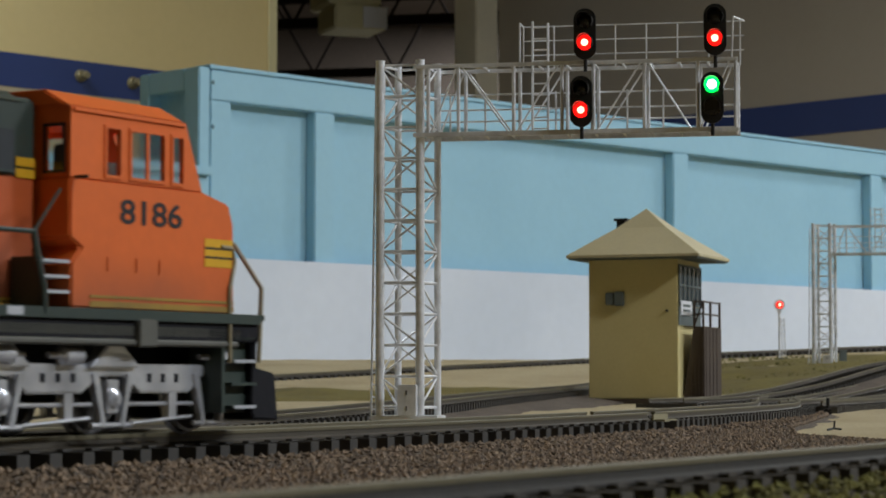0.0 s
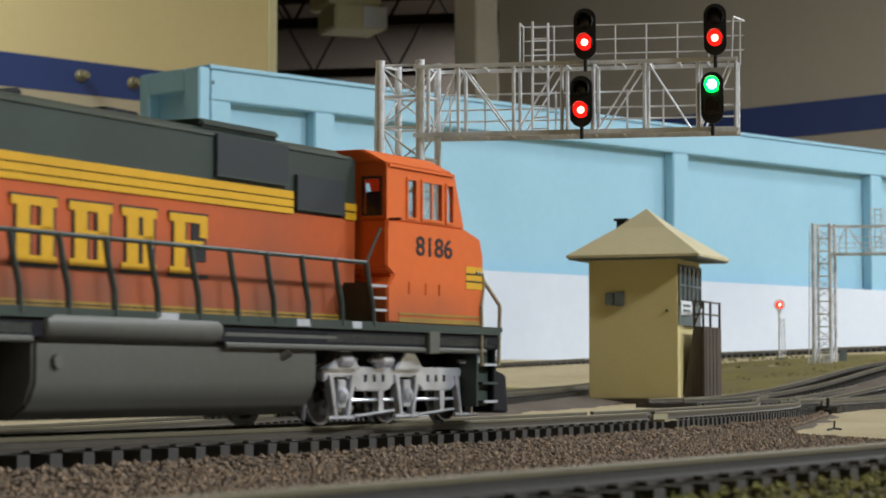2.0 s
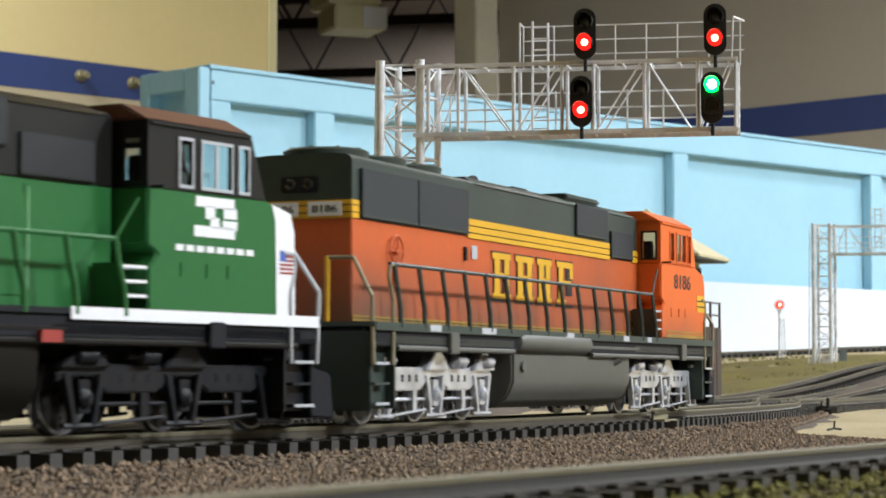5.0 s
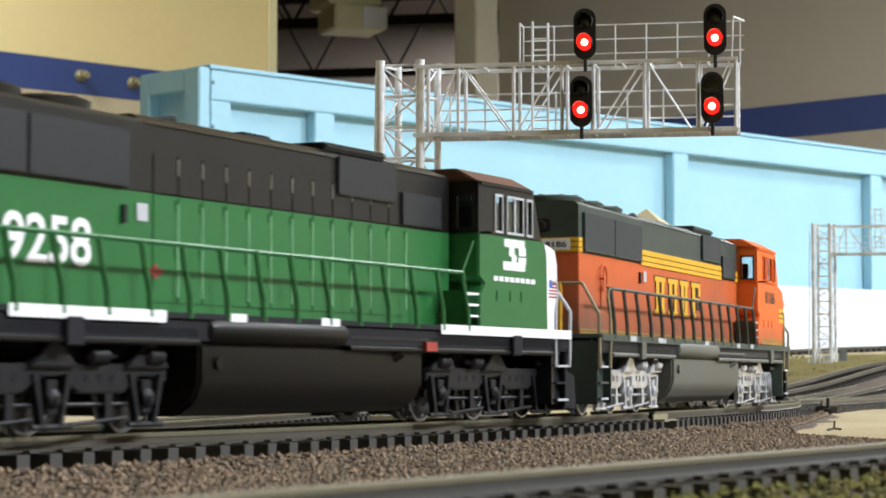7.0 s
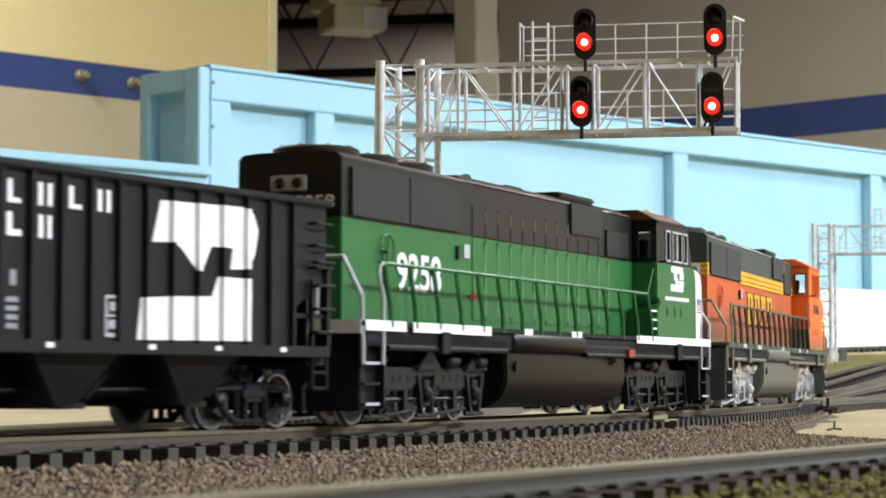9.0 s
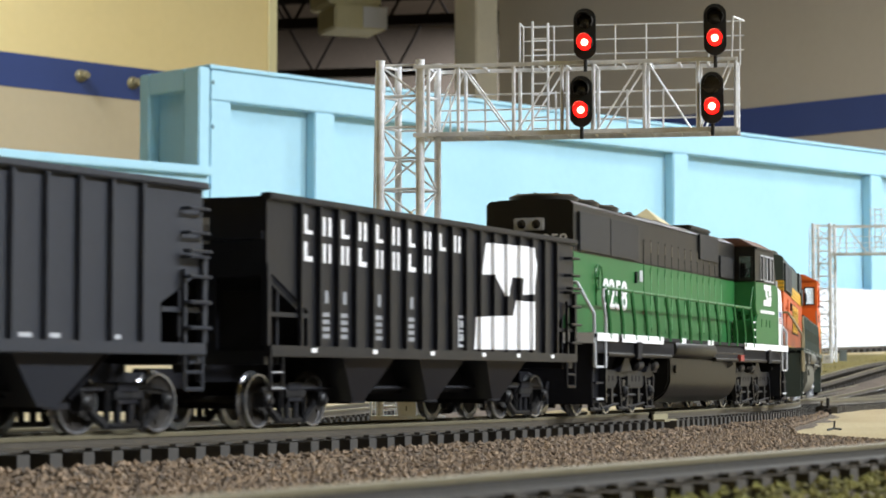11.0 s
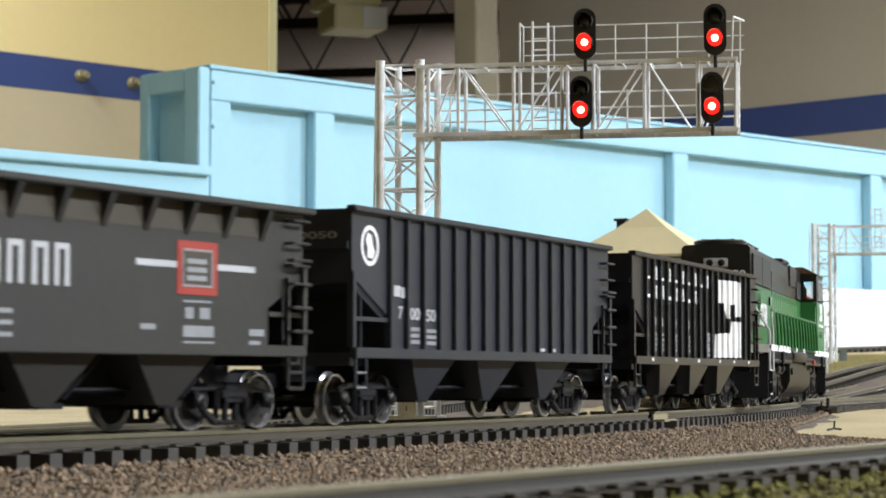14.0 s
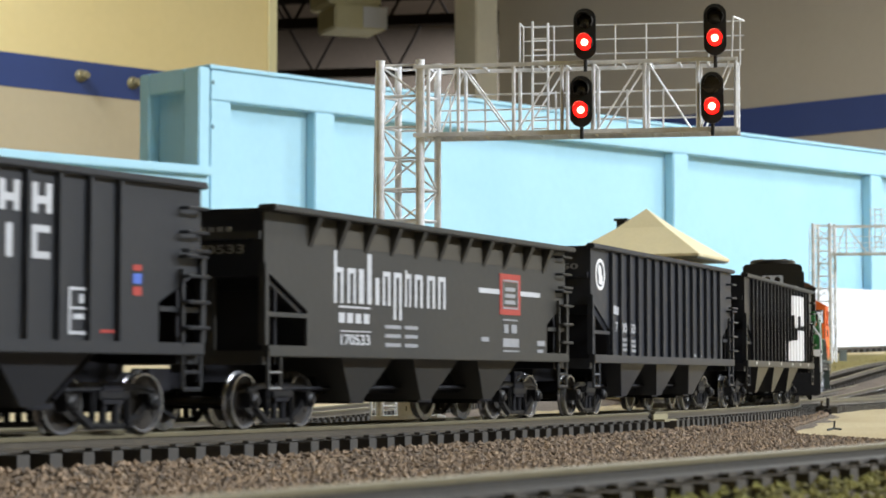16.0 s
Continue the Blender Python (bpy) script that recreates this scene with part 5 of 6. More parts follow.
        part("builder_plate", Form().box(-4.62, -4.35, *sorted((y + sgn * 0.016, y + sgn * 0.022)), 3.0, 3.25), OFFWHITE, root)
        if not old:
            part("fuel_mark", Form().box(-4.35, -3.95, *sorted((y + sgn * 0.016, y + sgn * 0.024)), 2.26, 2.34).box(-4.2, -4.1, *sorted((y + sgn * 0.016, y + sgn * 0.025)), 2.2, 2.4), RED, root)
        wheel = [(-8.15 + 0.27 * math.cos(math.pi * k / 9), y + sgn * 0.06, 2.95 + 0.27 * math.sin(math.pi * k / 9)) for k in range(19)]
        hb = Form().path(wheel, 0.018, 5).rod((-8.15, y, 2.95), (-8.15, y + sgn * 0.08, 2.95), 0.05, 8)
        for k in (0, 4, 9, 13):
            hb.rod((-8.15, y + sgn * 0.06, 2.95), wheel[k], 0.014, 5)
        part("hand_brake", hb.box(-8.21, -8.09, *sorted((y, y + sgn * 0.03)), 2.35, 2.8), low, root, "hand brake wheel and chain case")
    # roof: three fans, exhaust, blisters, horn
    for fx in (-8.85, -7.25, -5.65):
        fan = part("fan", Form().lathe([(0.72, 4.48), (0.74, 4.62), (0.66, 4.66), (0.62, 4.63), (0.1, 4.64)], (fx, 0, 0), (0, 0, 1), 24), up, root, "round roof fan housing", smooth=True)
        for k in range(4):
            a = math.pi * k / 4
            part("guard", Form().rod((fx - 0.64 * math.cos(a), -0.64 * math.sin(a), 4.665), (fx + 0.64 * math.cos(a), 0.64 * math.sin(a), 4.665), 0.02, 5), up, fan)
    part("exhaust", Form().box(-0.6, 0.25, -0.28, 0.28, 4.55, 4.70), FRAME_BLACK, root, bevel=0.03)
    part("dynamic_brake_hatch", Form().box(1.1, 3.3, -0.8, 0.8, 4.55, 4.68), up, root, bevel=0.04)
    part("horn", Form().rod((-3.0, -0.15, 4.62), (-2.5, -0.15, 4.66), 0.05, 8, 0.11).rod((-3.0, 0.1, 4.62), (-2.4, 0.1, 4.66), 0.05, 8, 0.11).box(-3.1, -2.9, -0.3, 0.3, 4.55, 4.66), FRAME_BLACK, root)
    # rear end
    part("rear_door", Form().box(R - 0.015, R, -0.3, 0.3, 1.72, 3.3), low, root, bevel=0.004)
    part("rear_grab", Form().path([(R, 0.55, 2.0), (R - 0.12, 0.55, 2.05), (R - 0.12, 0.55, 3.1), (R, 0.55, 3.15)], 0.03), low, root)
    lamp = part("headlight", Form().box(R - 0.05, R, -0.34, 0.34, 3.85, 4.12), OFFWHITE if not old else FRAME_BLACK, root, "twin rear headlight", bevel=0.03)
    for y in (-0.16, 0.16):
        part("lamp_lens", Form().lathe([(0.1, 0), (0.09, 0.015), (0.05, 0.03)], (R - 0.051, y, 3.985), (-1, 0, 0), 14), LENS_OFF, lamp, smooth=True)
    if old:
        part("end_stripe", Form().box(R - 0.012, R, -0.94, 0.94, 3.42, 3.72), YELLOW, root, "yellow end stripe")
        for z in (3.505, 3.625):
            part("stripe_line", Form().box(R - 0.016, R - 0.0125, -0.94, 0.94, z, z + 0.018), INK, root)
        for y0 in (-0.78, 0.02):
            part("number_board", Form().box(R - 0.035, R - 0.017, y0, y0 + 0.62, 3.455, 3.695), WHITE, root, "white number board", bevel=0.008)
        lettering("8186", INK, root, 0.24, 0.70, 3.515, 3.635, R - 0.036, "number_digits", turned=True)
        lettering("8186", INK, root, -0.56, -0.10, 3.515, 3.635, R - 0.036, "number_digits", turned=True)
        for sgn in (-1, 1):
            part("side_stripe", Form().box(R, -9.57, *sorted((sgn * 0.951, sgn * 0.96)), 3.42, 3.72), YELLOW, root)
            for z in (3.505, 3.625):
                part("stripe_line", Form().box(R, -9.57, *sorted((sgn * 0.9605, sgn * 0.963)), z, z + 0.018), INK, root)
            part("stripe_line", Form().box(R, 5.4, *sorted((sgn * 0.9755, sgn * 0.979)), 1.765, 1.78), INK, root)
    else:
        lettering("9258", WHITE, root, 0.1, 0.82, 3.56, 3.78, R - 0.005, "number_digits", turned=True)
    # end platforms: step wells, steps, pilot, handrails
    for e in (-1, 1):
        xe = -10.2 if e < 0 else 9.75
        part("pilot", Form().box(*sorted((xe, xe - e * 0.12)), -1.45, 1.45, 0.25, 1.55), DARK_GREEN if old and e < 0 else FRAME_BLACK, root, bevel=0.02)
        coupler(root, xe, e)
        for sgn in (-1, 1):
            f = Form().box(*sorted((xe - e * 0.90, xe - e * 0.84)), *sorted((sgn * 0.9, sgn * 1.5)), 0.28, 1.6)
            f.box(*sorted((xe - e * 0.05, xe - e * 0.84)), *sorted((sgn * 1.33, sgn * 1.28)), 0.28, 1.6)
            well = part("step_well", f, DARK_GREEN if old else CAR_BLACK_GLOSSY, root)
            for k in range(4):
                z = 0.34 + k * 0.33
                part("step", Form().box(*sorted((xe - e * 0.06, xe - e * 0.66)), *sorted((sgn * 1.325, sgn * 1.5)), z, z + 0.045), DARK_GREEN if old else FRAME_BLACK, well)
                if k in (0, 2):
                    part("step_edge", Form().box(*sorted((xe - e * 0.1, xe - e * 0.62)), *sorted((sgn * 1.501, sgn * 1.515)), z, z + 0.045), OFFWHITE, well)
            railm = OFFWHITE if not old else YELLOW if e < 0 else OFFWHITE
            part("end_handrail", Form().path([(xe - e * 0.02, sgn * 1.5, 1.0), (xe + e * 0.04, sgn * 1.5, 2.1), (xe - e * 0.1, sgn * 1.1, 2.75), (xe - e * 0.12, sgn * 0.62, 2.76)], 0.036, 7), WEATHERED_RAIL if old else railm, root)
            part("end_post", Form().path([(xe - e * 0.12, sgn * 0.62, 2.78), (xe - e * 0.1, sgn * 0.62, 1.7)], 0.05, 7), railm, root)
            part("step_handrail", Form().path([(xe - e * 0.74, sgn * 1.52, 1.0), (xe - e * 0.76, sgn * 1.52, 2.05), (xe - e * 0.62, sgn * 1.5, 2.45), (xe - e * 0.68, sgn * 1.5, 2.65), (xe - e * 0.95, sgn * 1.5, 2.66)], 0.034, 7), WEATHERED_RAIL if old else OFFWHITE, root)
            part("hose", Form().path([(xe + e * 0.02, sgn * 0.5, 0.7), (xe + e * 0.18, sgn * 0.52, 0.55), (xe + e * 0.2, sgn * 0.54, 0.25)], 0.04), FRAME_BLACK, root)
    part("snow_plow", Form().prism([(9.8, 0.18), (10.45, 0.14), (10.35, 0.85), (9.8, 0.95)], -1.35, 1.35), FRAME_BLACK, root, bevel=0.03)
    # side handrails
    for sgn in (-1, 1):
        pts = spread(-9.35, 4.85, 15)
        rail = part("handrail", Form().rod((pts[0] - 0.2, sgn * 1.5, 2.66), (pts[-1], sgn * 1.5, 2.66), 0.035, 7), post, root)
        for x in pts:
            part("stanchion", Form().path([(x, sgn * 1.5, 2.68), (x + 0.05, sgn * 1.53, 2.3), (x + 0.16, sgn * 1.54, 1.95), (x + 0.18, sgn * 1.54, 1.62)], 0.045, 6), post, rail)
        part("cab_handrail", Form().path([(pts[-1], sgn * 1.5, 2.66), (5.4, sgn * 1.46, 3.25)], 0.022), post, root)
        lad = part("cab_steps", Form().box(4.98, 5.03, *sorted((sgn * 1.0, sgn * 1.5)), 1.7, 2.35), post, root)
        for k in range(3):
            part("step", Form().box(5.03, 5.55, *sorted((sgn * 0.96, sgn * 1.5)), 1.88 + k * 0.2, 1.92 + k * 0.2), WHITE if not old else OFFWHITE, lad)
    # cab
    lowcab = [(5.55, 2.62), (5.78, 2.50), (5.58, 2.30), (5.58, 1.70), (9.13, 1.70), (9.11, 2.98), (9.0, 3.27), (8.36, 3.42), (5.55, 3.42)]
    cb = part("cab", Form().prism(lowcab, -1.5, 1.5), cabm, root, "wide-nosed crew cab", bevel=0.03)
    # the upper cab is hollow: pillars, sills and headers round the window openings
    slope = lambda z: 8.358 - (z - 3.422) * 0.403
    sh = Form()
    for sgn in (-1, 1):
        ya, yb = sorted((sgn * 1.495, sgn * 1.43))
        for z0, z1 in ((3.422, 3.49), (4.14, 4.36)):
            sh.prism([(5.55, z0), (slope(z0), z0), (slope(z1), z1), (5.55, z1)], ya, yb)
        for x0, x1 in ((5.55, 6.26), (6.56, 6.78), (7.50, 7.68)):
            sh.box(x0, x1, ya, yb, 3.49, 4.14)
        sh.prism([(7.92, 3.49), (slope(3.49), 3.49), (slope(4.14), 4.14), (7.92, 4.14)], ya, yb)
        # the rear wall beside the hood
        y0, y1 = sorted((sgn * 0.94, sgn * 1.43))
        for z0, z1 in ((3.422, 3.52), (4.1, 4.36)):
            sh.box(5.55, 5.61, y0, y1, z0, z1)
        for ya, yb in ((0.94, 1.07), (1.37, 1.43)):
            sh.box(5.55, 5.61, *sorted((sgn * ya, sgn * yb)), 3.52, 4.1)
    sh.box(5.55, 5.61, -0.94, 0.94, 3.422, 4.36)
    for z0, z1, y0, y1 in ((3.422, 3.47, -1.43, 1.43), (4.28, 4.36, -1.43, 1.43), (3.47, 4.28, -0.2, 0.2), (3.47, 4.28, -1.43, -1.35), (3.47, 4.28, 1.35, 1.43)):
        sh.prism([(slope(z0) - 0.06, z0), (slope(z0), z0), (slope(z1), z1), (slope(z1) - 0.06, z1)], y0, y1)
    part("cab_upper", sh, cabm if old else BLACK_GLOSS, cb)
    for sx, sy in ((6.5, -0.85), (6.5, 0.85)):
        part("crew_seat", Form().box(sx - 0.25, sx + 0.25, sy - 0.25, sy + 0.25, 3.43, 3.56).box(sx - 0.3, sx - 0.2, sy - 0.25, sy + 0.25, 3.56, 3.95), FRAME_BLACK, cb, "dark crew seat", bevel=0.03)
    part("control_stand", Form().box(7.1, 7.5, -0.7, -0.2, 3.43, 3.8), HUT_GREY, cb, "grey control stand", bevel=0.03)
    part("cab_roof", Form().prism([(-1.5, 4.36), (-1.05, 4.60), (1.05, 4.60), (1.5, 4.36)], 5.5, 7.98, "x"), CAB_ORANGE if old else CAB_TOP, cb, bevel=0.03)
    for sgn in (-1, 1):
        y = sgn * 1.497
        fm = cabm if old else OFFWHITE
        for x0, x1 in ((6.26, 6.56), (6.78, 7.50), (7.68, 7.92)):
            b = 0.035 if old else 0.022
            wf = part("window_frame", Form().box(x0 - b, x1 + b, *sorted((y, y + sgn * 0.02)), 3.455, 3.5).box(x0 - b, x1 + b, *sorted((y, y + sgn * 0.02)), 4.13, 4.175).box(x0 - b, x0 + 0.01, *sorted((y, y + sgn * 0.02)), 3.5, 4.13).box(x1 - 0.01, x1 + b, *sorted((y, y + sgn * 0.02)), 3.5, 4.13), fm, cb)
            pane = part("pane", Form().box(x0, x1, *sorted((y - sgn * 0.03, y - sgn * 0.022)), 3.49, 4.14), CLEAR_GLASS, wf, "clear window pane")
            pane.visible_shadow = False
            if x1 - x0 > 0.5:
                part("mullion", Form().box(7.11, 7.17, *sorted((y - sgn * 0.018, y + sgn * 0.012)), 3.49, 4.14), fm, wf)
        # rear wall window
        ry = sgn * 1.22
        rf = part("window_frame", Form().box(5.53, 5.549, ry - 0.19, ry - 0.15, 3.48, 4.14).box(5.53, 5.549, ry + 0.15, ry + 0.19, 3.48, 4.14).box(5.53, 5.549, ry - 0.15, ry + 0.15, 3.48, 3.52).box(5.53, 5.549, ry - 0.15, ry + 0.15, 4.1, 4.14), SIGNAL_BLACK, cb)
        part("pane", Form().box(5.575, 5.583, ry - 0.15, ry + 0.15, 3.52, 4.1), CLEAR_GLASS, rf).visible_shadow = False
        part("windshield", Form().add([(8.365, sgn * 0.2, 3.46), (8.365, sgn * 1.35, 3.46), (8.02, sgn * 1.35, 4.28), (8.02, sgn * 0.2, 4.28), (8.38, sgn * 0.2, 3.47), (8.38, sgn * 1.35, 3.47), (8.035, sgn * 1.35, 4.29), (8.035, sgn * 0.2, 4.29)],
                                      [(0, 1, 2, 3), (4, 7, 6, 5), (0, 4, 5, 1), (1, 5, 6, 2), (2, 6, 7, 3), (3, 7, 4, 0)]), CLEAR_GLASS, cb).visible_shadow = False
        part("rain_gutter", Form().box(5.6, 7.95, *sorted((sgn * 1.49, sgn * 1.53)), 4.30, 4.35), cabm if old else BLACK_GLOSS, cb)
        part("mirror", Form().box(5.62, 5.66, *sorted((sgn * 1.5, sgn * 1.72)), 3.40, 3.44), SIGNAL_BLACK, cb)
        for rx in (6.3, 6.9, 7.4):
            part("nose_door", Form().box(rx, rx + 0.02, *sorted((y, y + sgn * 0.02)), 2.2, 2.4), cabm, cb)
    part("headlight", Form().box(9.12, 9.2, -0.3, 0.3, 2.5, 2.75), OFFWHITE, cb, bevel=0.02)
    part("anti_glare_panel", Form().prism([(8.40, 3.412), (9.0, 3.272), (9.0, 3.33), (8.40, 3.47)], -1.3, 1.3), BLACK_GLOSS, cb, "black anti-glare panel on the nose", bevel=0.01)
    if old:
        for sgn in (-1, 1):
            y = sgn * 1.5
            part("cab_stripe", Form().box(5.95, 9.1, *sorted((y + sgn * 0.002, y + sgn * 0.01)), 1.72, 1.80).box(5.95, 9.1, *sorted((y + sgn * 0.002, y + sgn * 0.01)), 1.84, 1.88), DUSTY_YELLOW, cb)
            em = part("nose_emblem", Form().prism([(8.42, 2.36), (9.06, 2.36), (9.08, 2.76), (8.42, 2.76)], *sorted((y + sgn * 0.001, y + sgn * 0.008))), YELLOW, cb, "yellow emblem panel with dark lines")
            part("emblem_line", Form().box(8.42, 9.06, *sorted((y + sgn * 0.0085, y + sgn * 0.011)), 2.48, 2.51).box(8.42, 9.06, *sorted((y + sgn * 0.0085, y + sgn * 0.011)), 2.61, 2.64), INK, em)
            yh = sgn * 0.965
            part("hood_base_stripe", Form().box(R, 5.4, *sorted((yh + sgn * 0.002, yh + sgn * 0.01)), 1.72, 1.82), DUSTY_YELLOW, root)
            st = Form()
            for z0, z1 in ((3.38, 3.47), (3.49, 3.60), (3.62, 3.74)):
                st.box(-4.82, 3.45, *sorted((yh + sgn * 0.002, yh + sgn * 0.012)), z0, z1)
            part("hood_stripe", st, YELLOW, root, "triple yellow stripe")
            part("hood_stripe", Form().box(5.08, 5.44, *sorted((yh, yh + sgn * 0.012)), 3.40, 3.52).box(5.08, 5.44, *sorted((yh, yh + sgn * 0.012)), 3.55, 3.67), YELLOW, root)
        lettering("8186", INK, cb, 6.56, 7.90, 2.86, 3.20, -1.502, "cab_number")
        # large emblem letters as plain yellow slab shapes on dark ground
        yb = -0.966
        for i, x0 in enumerate((-3.6, -2.35, -1.15, 0.02)):
            w = 0.98 if i != 2 else 0.85
            plaque(root, INK, [(x0 - 0.03, x0 + w + 0.03, 2.25, 2.30), (x0 + 0.08, x0 + 0.46, 2.28, 3.17), (x0 + w - 0.4, x0 + w - 0.02, 2.5 if i == 3 else 2.28, 3.17), (x0 - 0.03, x0 + w + 0.03, 3.15, 3.21)], yb, "emblem_shadow", proud=0.004)
            plaque(root, YELLOW, [(x0, x0 + w * 0.55, 2.30, 2.40), (x0 + 0.12, x0 + 0.40, 2.40, 3.06), (x0, x0 + w, 3.06, 3.18), (x0 + 0.40, x0 + w - 0.1, 2.70, 2.80)] + ([(x0 + w - 0.34, x0 + w - 0.08, 2.40, 3.06), (x0 + w * 0.55, x0 + w, 2.30, 2.40)] if i != 3 else [(x0 + w - 0.2, x0 + w, 2.85, 3.06)]), yb - 0.005, "emblem_letter", "yellow slab shape of the emblem")
    else:
        lettering("9258", WHITE, root, -7.68, -5.73, 2.28, 2.95, -0.968, "hood_number")
        plaque(cb, WHITE, [(6.64, 7.56, 3.22, 3.37), (7.3, 7.62, 3.08, 3.24), (6.6, 7.58, 2.79, 2.95), (7.28, 7.63, 2.92, 3.05), (6.86, 7.1, 3.05, 3.24), (6.98, 7.2, 2.92, 3.08)], -1.502, "emblem", "plain white emblem shape")
        plaque(cb, WHITE, [(6.18 + 0.24 * k, 6.36 + 0.24 * k, 2.57, 2.66) for k in range(8)], -1.502)
        part("nose_panel", Form().prism([(8.64, 1.72), (9.12, 1.72), (9.10, 2.98), (8.99, 3.26), (8.50, 3.37), (8.60, 3.15)], -1.508, -1.499), WHITE, cb, "white nose side")
        part("nose_front", Form().box(9.125, 9.16, -1.46, 1.46, 1.72, 2.9), WHITE, cb, "white nose")
        for k in range(6):
            plaque(cb, RED, [(8.72 if k < 3 else 8.88, 9.06, 2.34 + 0.062 * k, 2.372 + 0.062 * k)], -1.509, "flag_stripe")
        plaque(cb, BLUE_MARK, [(8.72, 8.87, 2.53, 2.69)], -1.509, "flag_corner")
        part("fuel_cutoff", Form().box(3.3, 3.7, -1.58, -1.45, 1.24, 1.4), RED, root, "red emergency cut-off")
        part("beacon", Form().lathe([(0.12, 0), (0.12, 0.08), (0.05, 0.12)], (7.2, 0, 4.6), (0, 0, 1), 12), RED, cb)
    part("gear_cover", Form().box(-9.6, 9.4, -0.62, 0.62, 0.60, 1.31), FRAME_BLACK, root)
    # tank, air reservoirs and piping
    part("fuel_tank", Form().prism([(-1.42, 1.28), (-1.42, 0.72), (-1.30, 0.42), (-1.0, 0.22), (1.0, 0.22), (1.30, 0.42), (1.42, 0.72), (1.42, 1.28)], -3.65, 3.45, "x"), tank, root, bevel=0.05, smooth=True)
    for sgn in (-1, 1):
        part("air_reservoir", Form().lathe([(0.05, 0), (0.17, 0.06), (0.21, 0.18), (0.21, 4.0), (0.17, 4.14), (0.05, 4.2)], (-3.6, sgn * 1.40, 1.47), (1, 0, 0), 18), tank, root, smooth=True)
        parts("sill_pipe", [Form().rod((0.7, sgn * 1.45, 1.42), (3.9, sgn * 1.45, 1.42), 0.06, 8), Form().rod((0.7, sgn * 1.48, 1.26), (9.2, sgn * 1.48, 1.26), 0.05, 8), Form().rod((-9.2, sgn * 1.48, 1.28), (-3.8, sgn * 1.48, 1.28), 0.05, 8)], tank, root)
        parts("side_skirt", [Form().box(-9.4, -3.8, *sorted((sgn * 1.40, sgn * 1.5)), 1.34, 1.5), Form().box(3.6, 9.3, *sorted((sgn * 1.40, sgn * 1.5)), 1.34, 1.5)], tank if old else FRAME_BLACK, root, bevel=0.015)
        for x in (-6.9, 7.1):
            part("jack_pad", Form().box(x - 0.2, x + 0.2, *sorted((sgn * 1.45, sgn * 1.585)), 1.2, 1.58), tank if old else FRAME_BLACK, root, bevel=0.02)
        parts("filler", [Form().rod((2.4, sgn * 1.35, 1.1), (2.5, sgn * 1.5, 1.2), 0.09, 10), Form().rod((-3.2, sgn * 1.4, 1.0), (-3.2, sgn * 1.48, 1.0), 0.1, 10)], tank, root)
    for x, fl in ((-6.9, -1), (6.8, 1)):
        loco_truck(root, x, truckm, fl)
    return root


loco_a = locomotive(True)
loco_b = locomotive(False)

# ---- small things on and by the tracks ----
def by_main(s, o, z):
    i = int(np.searchsorted(RUN, s))
    dx, dy = MAIN_X[i + 1] - MAIN_X[i], MAIN_Y[i + 1] - MAIN_Y[i]
    l = math.hypot(dx, dy)
    p = main_at(s)
    return Matrix.Translation(((p.x - dy / l * o) * S, (p.y + dx / l * o) * S, z * S)) @ Matrix.Rotation(math.atan2(dy, dx), 4, "Z")


joiner = thing("rail_joiner", "tan plastic rail joiner clipped on the main rail", "rail joiner", by_main(30.6, -0.80, -0.2))
part("clip", Form().box(-0.55, 0.75, -0.09, -0.035, 0.0, 0.15), JOINER, joiner, bevel=0.015)
part("flange", Form().box(-0.5, 0.7, -0.34, -0.09, -0.03, 0.03), JOINER, joiner, bevel=0.01)
stand = thing("switch_stand", "small dark switch stand beside the turnout", "switch stand", by_main(54.6, -1.75, -0.42))
part("base", Form().box(-0.14, 0.14, -0.12, 0.14, 0.0, 0.18), SIGNAL_BLACK, stand, bevel=0.02)
part("lever", Form().rod((0, 0, 0.2), (0.04, 0, 0.55), 0.06, 8), SIGNAL_BLACK, stand)
for k, (sx, so) in enumerate(((36.5, 2.1), (37.3, 2.3), (38.0, 2.0))):
    bit = thing("scrap", "bit of white plastic scrap on the ballast", "scrap", by_main(sx, so, -0.38) @ pose(0, 0, 0, 0, 0, 50 * k), group="scraps")
    part("lump", Form().prism([(-0.22, -0.1), (0.15, -0.14), (0.26, 0.06), (0.0, 0.16), (-0.2, 0.1)], 0, 0.14, "z"), SCRAP, bit, bevel=0.02)
twig = thing("twig", "dark broken twig lying on the sand", "twig", pose(9.75 * S, 55.5 * S, -0.52 * S, 0, 0, 20))
part("stem", Form().path([(-0.2, 0, 0.03), (0.0, 0.03, 0.06), (0.18, -0.02, 0.04)], 0.028), SIGNAL_BLACK, twig)
part("stub", Form().rod((0.0, 0.03, 0.06), (0.04, 0.06, 0.24), 0.025, 6), SIGNAL_BLACK, twig)
cab = thing("relay_cabinet", "small grey relay cabinet beside the far gantry", "cabinet", pose(25.35 * S, 141 * S, 1.6 * S))
part("body", Form().box(-0.22, 0.22, -0.2, 0.2, 0.0, 0.95), HUT_GREY, cab, bevel=0.03)
part("lid", Form().box(-0.26, 0.26, -0.24, 0.24, 0.951, 1.02), HUT_GREY, cab, bevel=0.02)

# ---- ballast stones and scatter ----
random.seed(5)


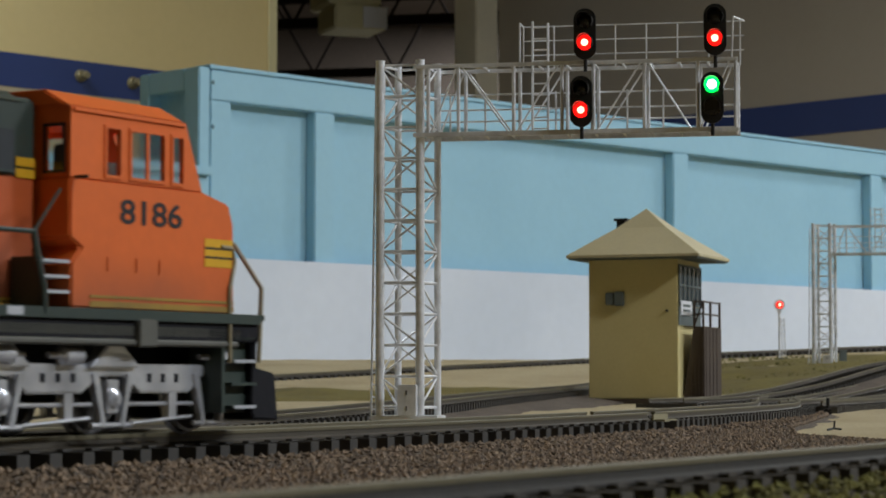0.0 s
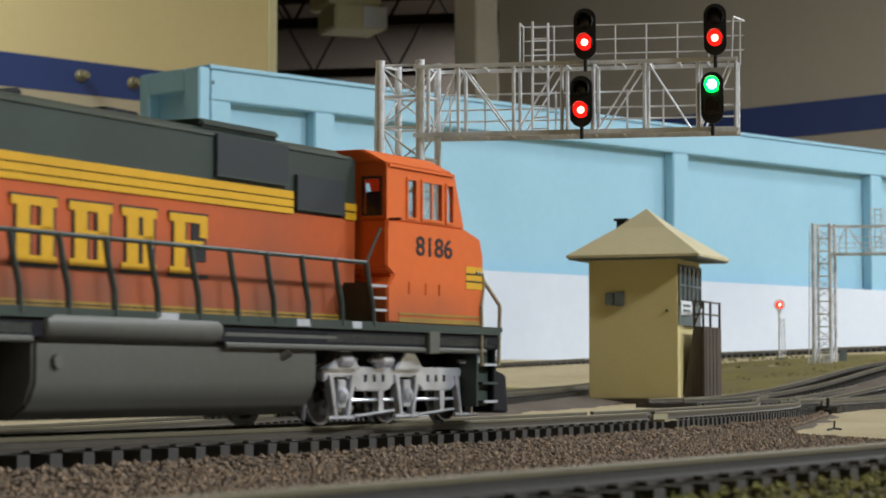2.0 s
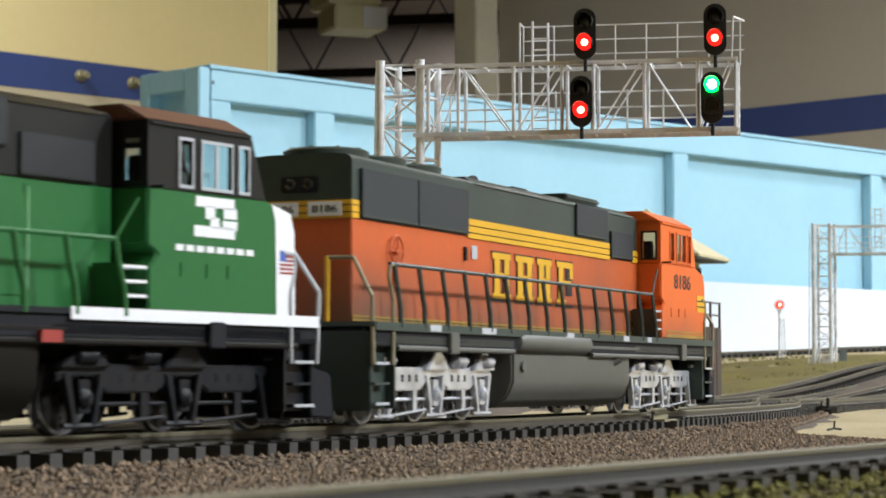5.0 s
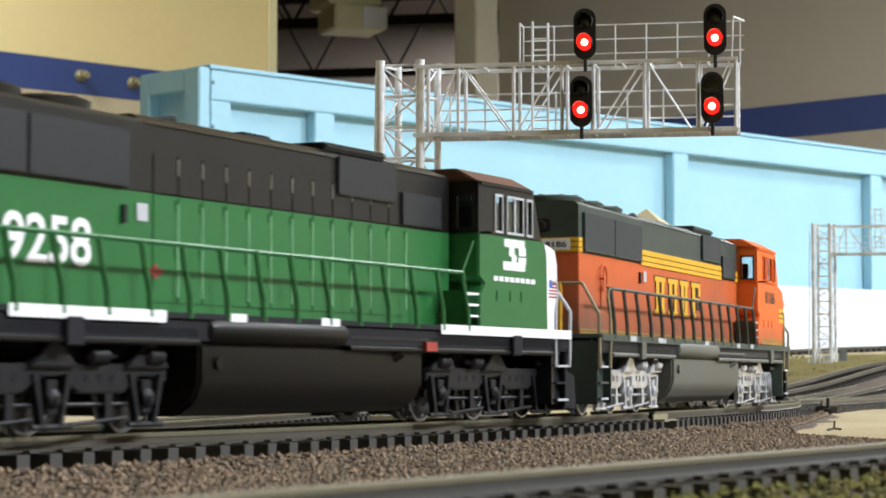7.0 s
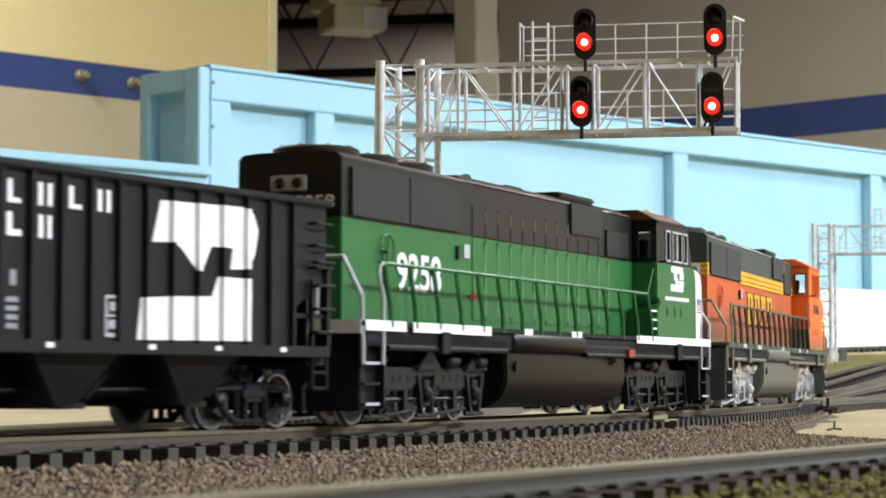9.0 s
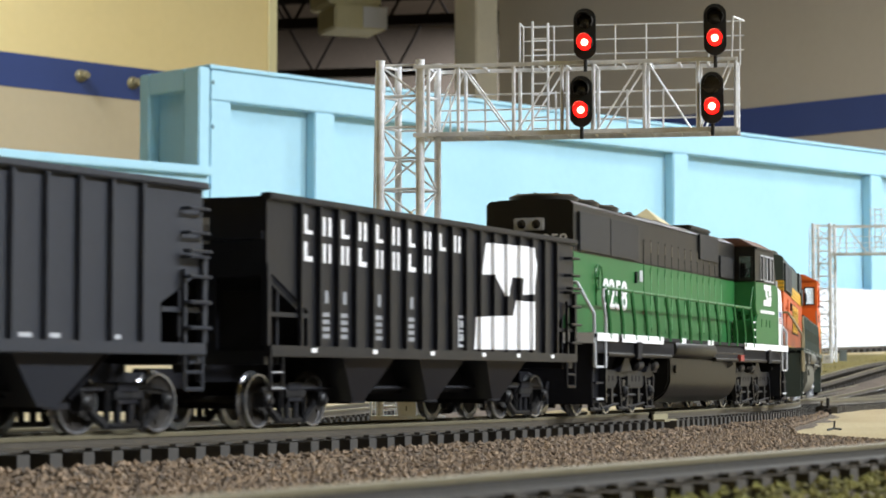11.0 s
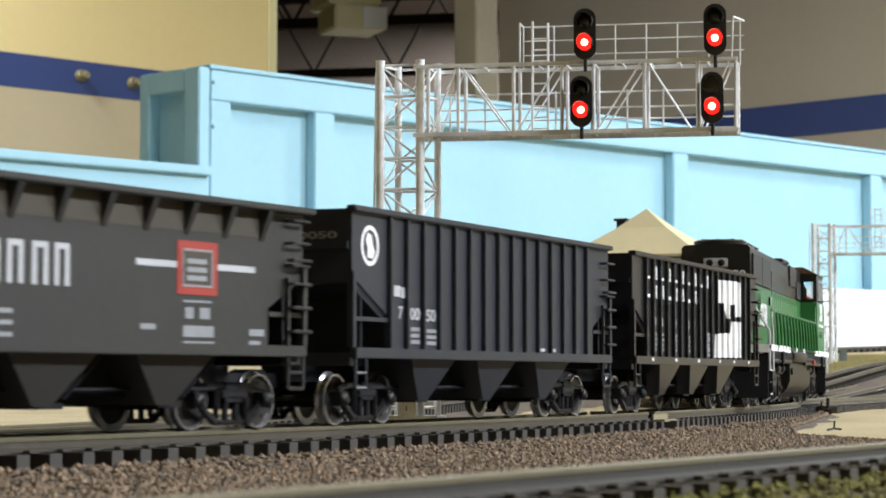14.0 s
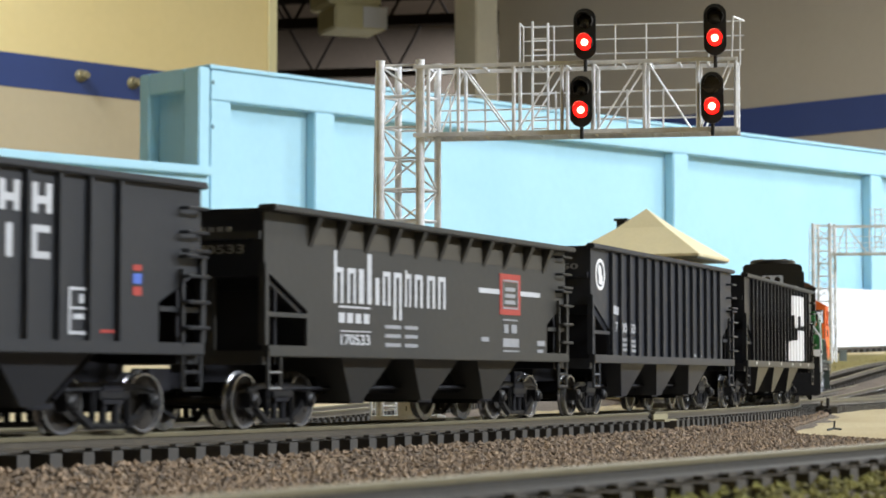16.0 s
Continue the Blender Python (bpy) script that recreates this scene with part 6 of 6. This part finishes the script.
def pebbles(n, place, size, mat, name, label, category):
    f = Form()
    base = [(0, 0, 1), (1, 0, 0), (0, 1, 0), (-1, 0, 0), (0, -1, 0), (0, 0, -0.6)]
    tri = [(0, 1, 2), (0, 2, 3), (0, 3, 4), (0, 4, 1), (5, 2, 1), (5, 3, 2), (5, 4, 3), (5, 1, 4)]
    for _ in range(n):
        x, y, z = place()
        r = size * random.uniform(0.5, 1.35)
        a = random.uniform(0, 6.3)
        c, s = math.cos(a), math.sin(a)
        vs = []
        for p, q, w in base:
            k = random.uniform(0.65, 1.2) * r
            vs.append((x + (p * c - q * s) * k, y + (p * s + q * c) * k, z + w * k * 0.75))
        f.add(vs, tri)
    return tagged(part(name, f, mat, fix=False), label, category, kind="stuff")


def beside_main():
    s = random.uniform(-6, 62) if random.random() < 0.6 else random.uniform(0, 32)
    o = -random.uniform(1.4, 10) if s < 34 and random.random() < 0.8 else random.choice([-random.uniform(1.4, 5.2), -random.uniform(1.4, 5.2), random.uniform(-1.2, 3.2)])
    o = max(o, -float(np.interp(s, (24, 31, 38, 48, 62), (10, 4.0, 2.5, 1.9, 1.45))))
    i = int(np.searchsorted(RUN, s))
    dx, dy = MAIN_X[i + 1] - MAIN_X[i], MAIN_Y[i + 1] - MAIN_Y[i]
    l = math.hypot(dx, dy)
    px, py = main_at(s)
    z = float(np.interp(abs(o), (0, 1.15, 1.32, 1.7, 2.6, 4.5, 7, 10.4), (-0.47, -0.47, -0.41, -0.42, -0.54, -0.58, -0.60, -0.66)))
    return px - dy / l * o, py + dx / l * o, z + random.uniform(-0.02, 0.05)


pebbles(44000, beside_main, 0.062, STONE, "ballast_stones", "loose brown, pink and grey ballast stones along the track", "gravel")


def by_near():
    d = random.uniform(-8, 26)
    o = -random.uniform(1.12, 6.0)
    z = float(np.interp(-o, (1.2, 1.7, 2.6, 3.8, 6), (-0.38, -0.42, -0.54, -0.62, -0.62)))
    return -0.65 + 0.494 * d - 0.87 * o, 17.88 + 0.87 * d + 0.494 * o, z + random.uniform(0, 0.12)


pebbles(12000, by_near, 0.06, GRASS, "grass_scatter", "olive green scatter grass beside the near track", "grass")


def behind_near():
    d, o = min(random.uniform(-6, 6), random.uniform(-3, 10)), random.uniform(-0.66, 3.6)
    z = float(np.interp(o, (-0.6, 0.4, 1.3, 2.6, 3.8), (-0.2, -0.24, -0.36, -0.52, -0.62)))
    return -0.65 + 0.494 * d - 0.87 * o, 17.88 + 0.87 * d + 0.494 * o, z + random.uniform(-0.06, 0.03)


pebbles(6500, behind_near, 0.085, STONE, "ballast_stones", "brown and pink ballast stones heaped behind the near rail", "gravel")


def on_sand():
    d, o = random.uniform(4, 16), random.uniform(-0.6, 5)
    return -0.65 + 0.494 * d - 0.87 * o, 17.88 + 0.87 * d + 0.494 * o, -0.64 + random.uniform(0, 0.03)


pebbles(1500, on_sand, 0.05, STONE, "ballast_stones", "stray stones scattered over the sandy ground", "gravel")


def far_scrub():
    while True:
        x, y = random.uniform(13, 45), random.uniform(100, 165)
        if noise.noise((x * 0.12, y * 0.12, 9)) > 0.05:
            return x, y, rise(x, y) + random.uniform(0, 0.1)


pebbles(2600, far_scrub, 0.10, GRASS, "grass_scatter", "olive scrub scatter in front of the backdrop", "grass")


# ---- what moves ----
TRAIN = ((loco_a, -0.12, 6.85), (loco_b, -21.75, 6.85), (car_c, -39.11, 4.35), (car_d, -52.98, 4.35), (car_e, -66.51, 4.7), (car_f, -80.46, 4.35))


def motions():
    for car, s, half in TRAIN:
        walk(car, [(0.4 * k, car_pose(s + gone(0.4 * k), half)) for k in range(41)])
    for ws, r, x in WHEELSETS:
        start = random.uniform(0, 360)
        walk(ws, [(0.1 * k, pose(x * S, 0, r * S, 0, start + math.degrees(gone(0.1 * k) / r), 0)) for k in range(161)])
    # the added disc leaves the red lamp and drops before the green one
    red, green = pose(7.97 * S, -0.96 * S, 7.67 * S), pose(7.97 * S, -1.0 * S, 8.21 * S)
    walk(lamp_mask, [(0.0, red), (6.3, red), (6.4, green), (16.0, green)])


motions()
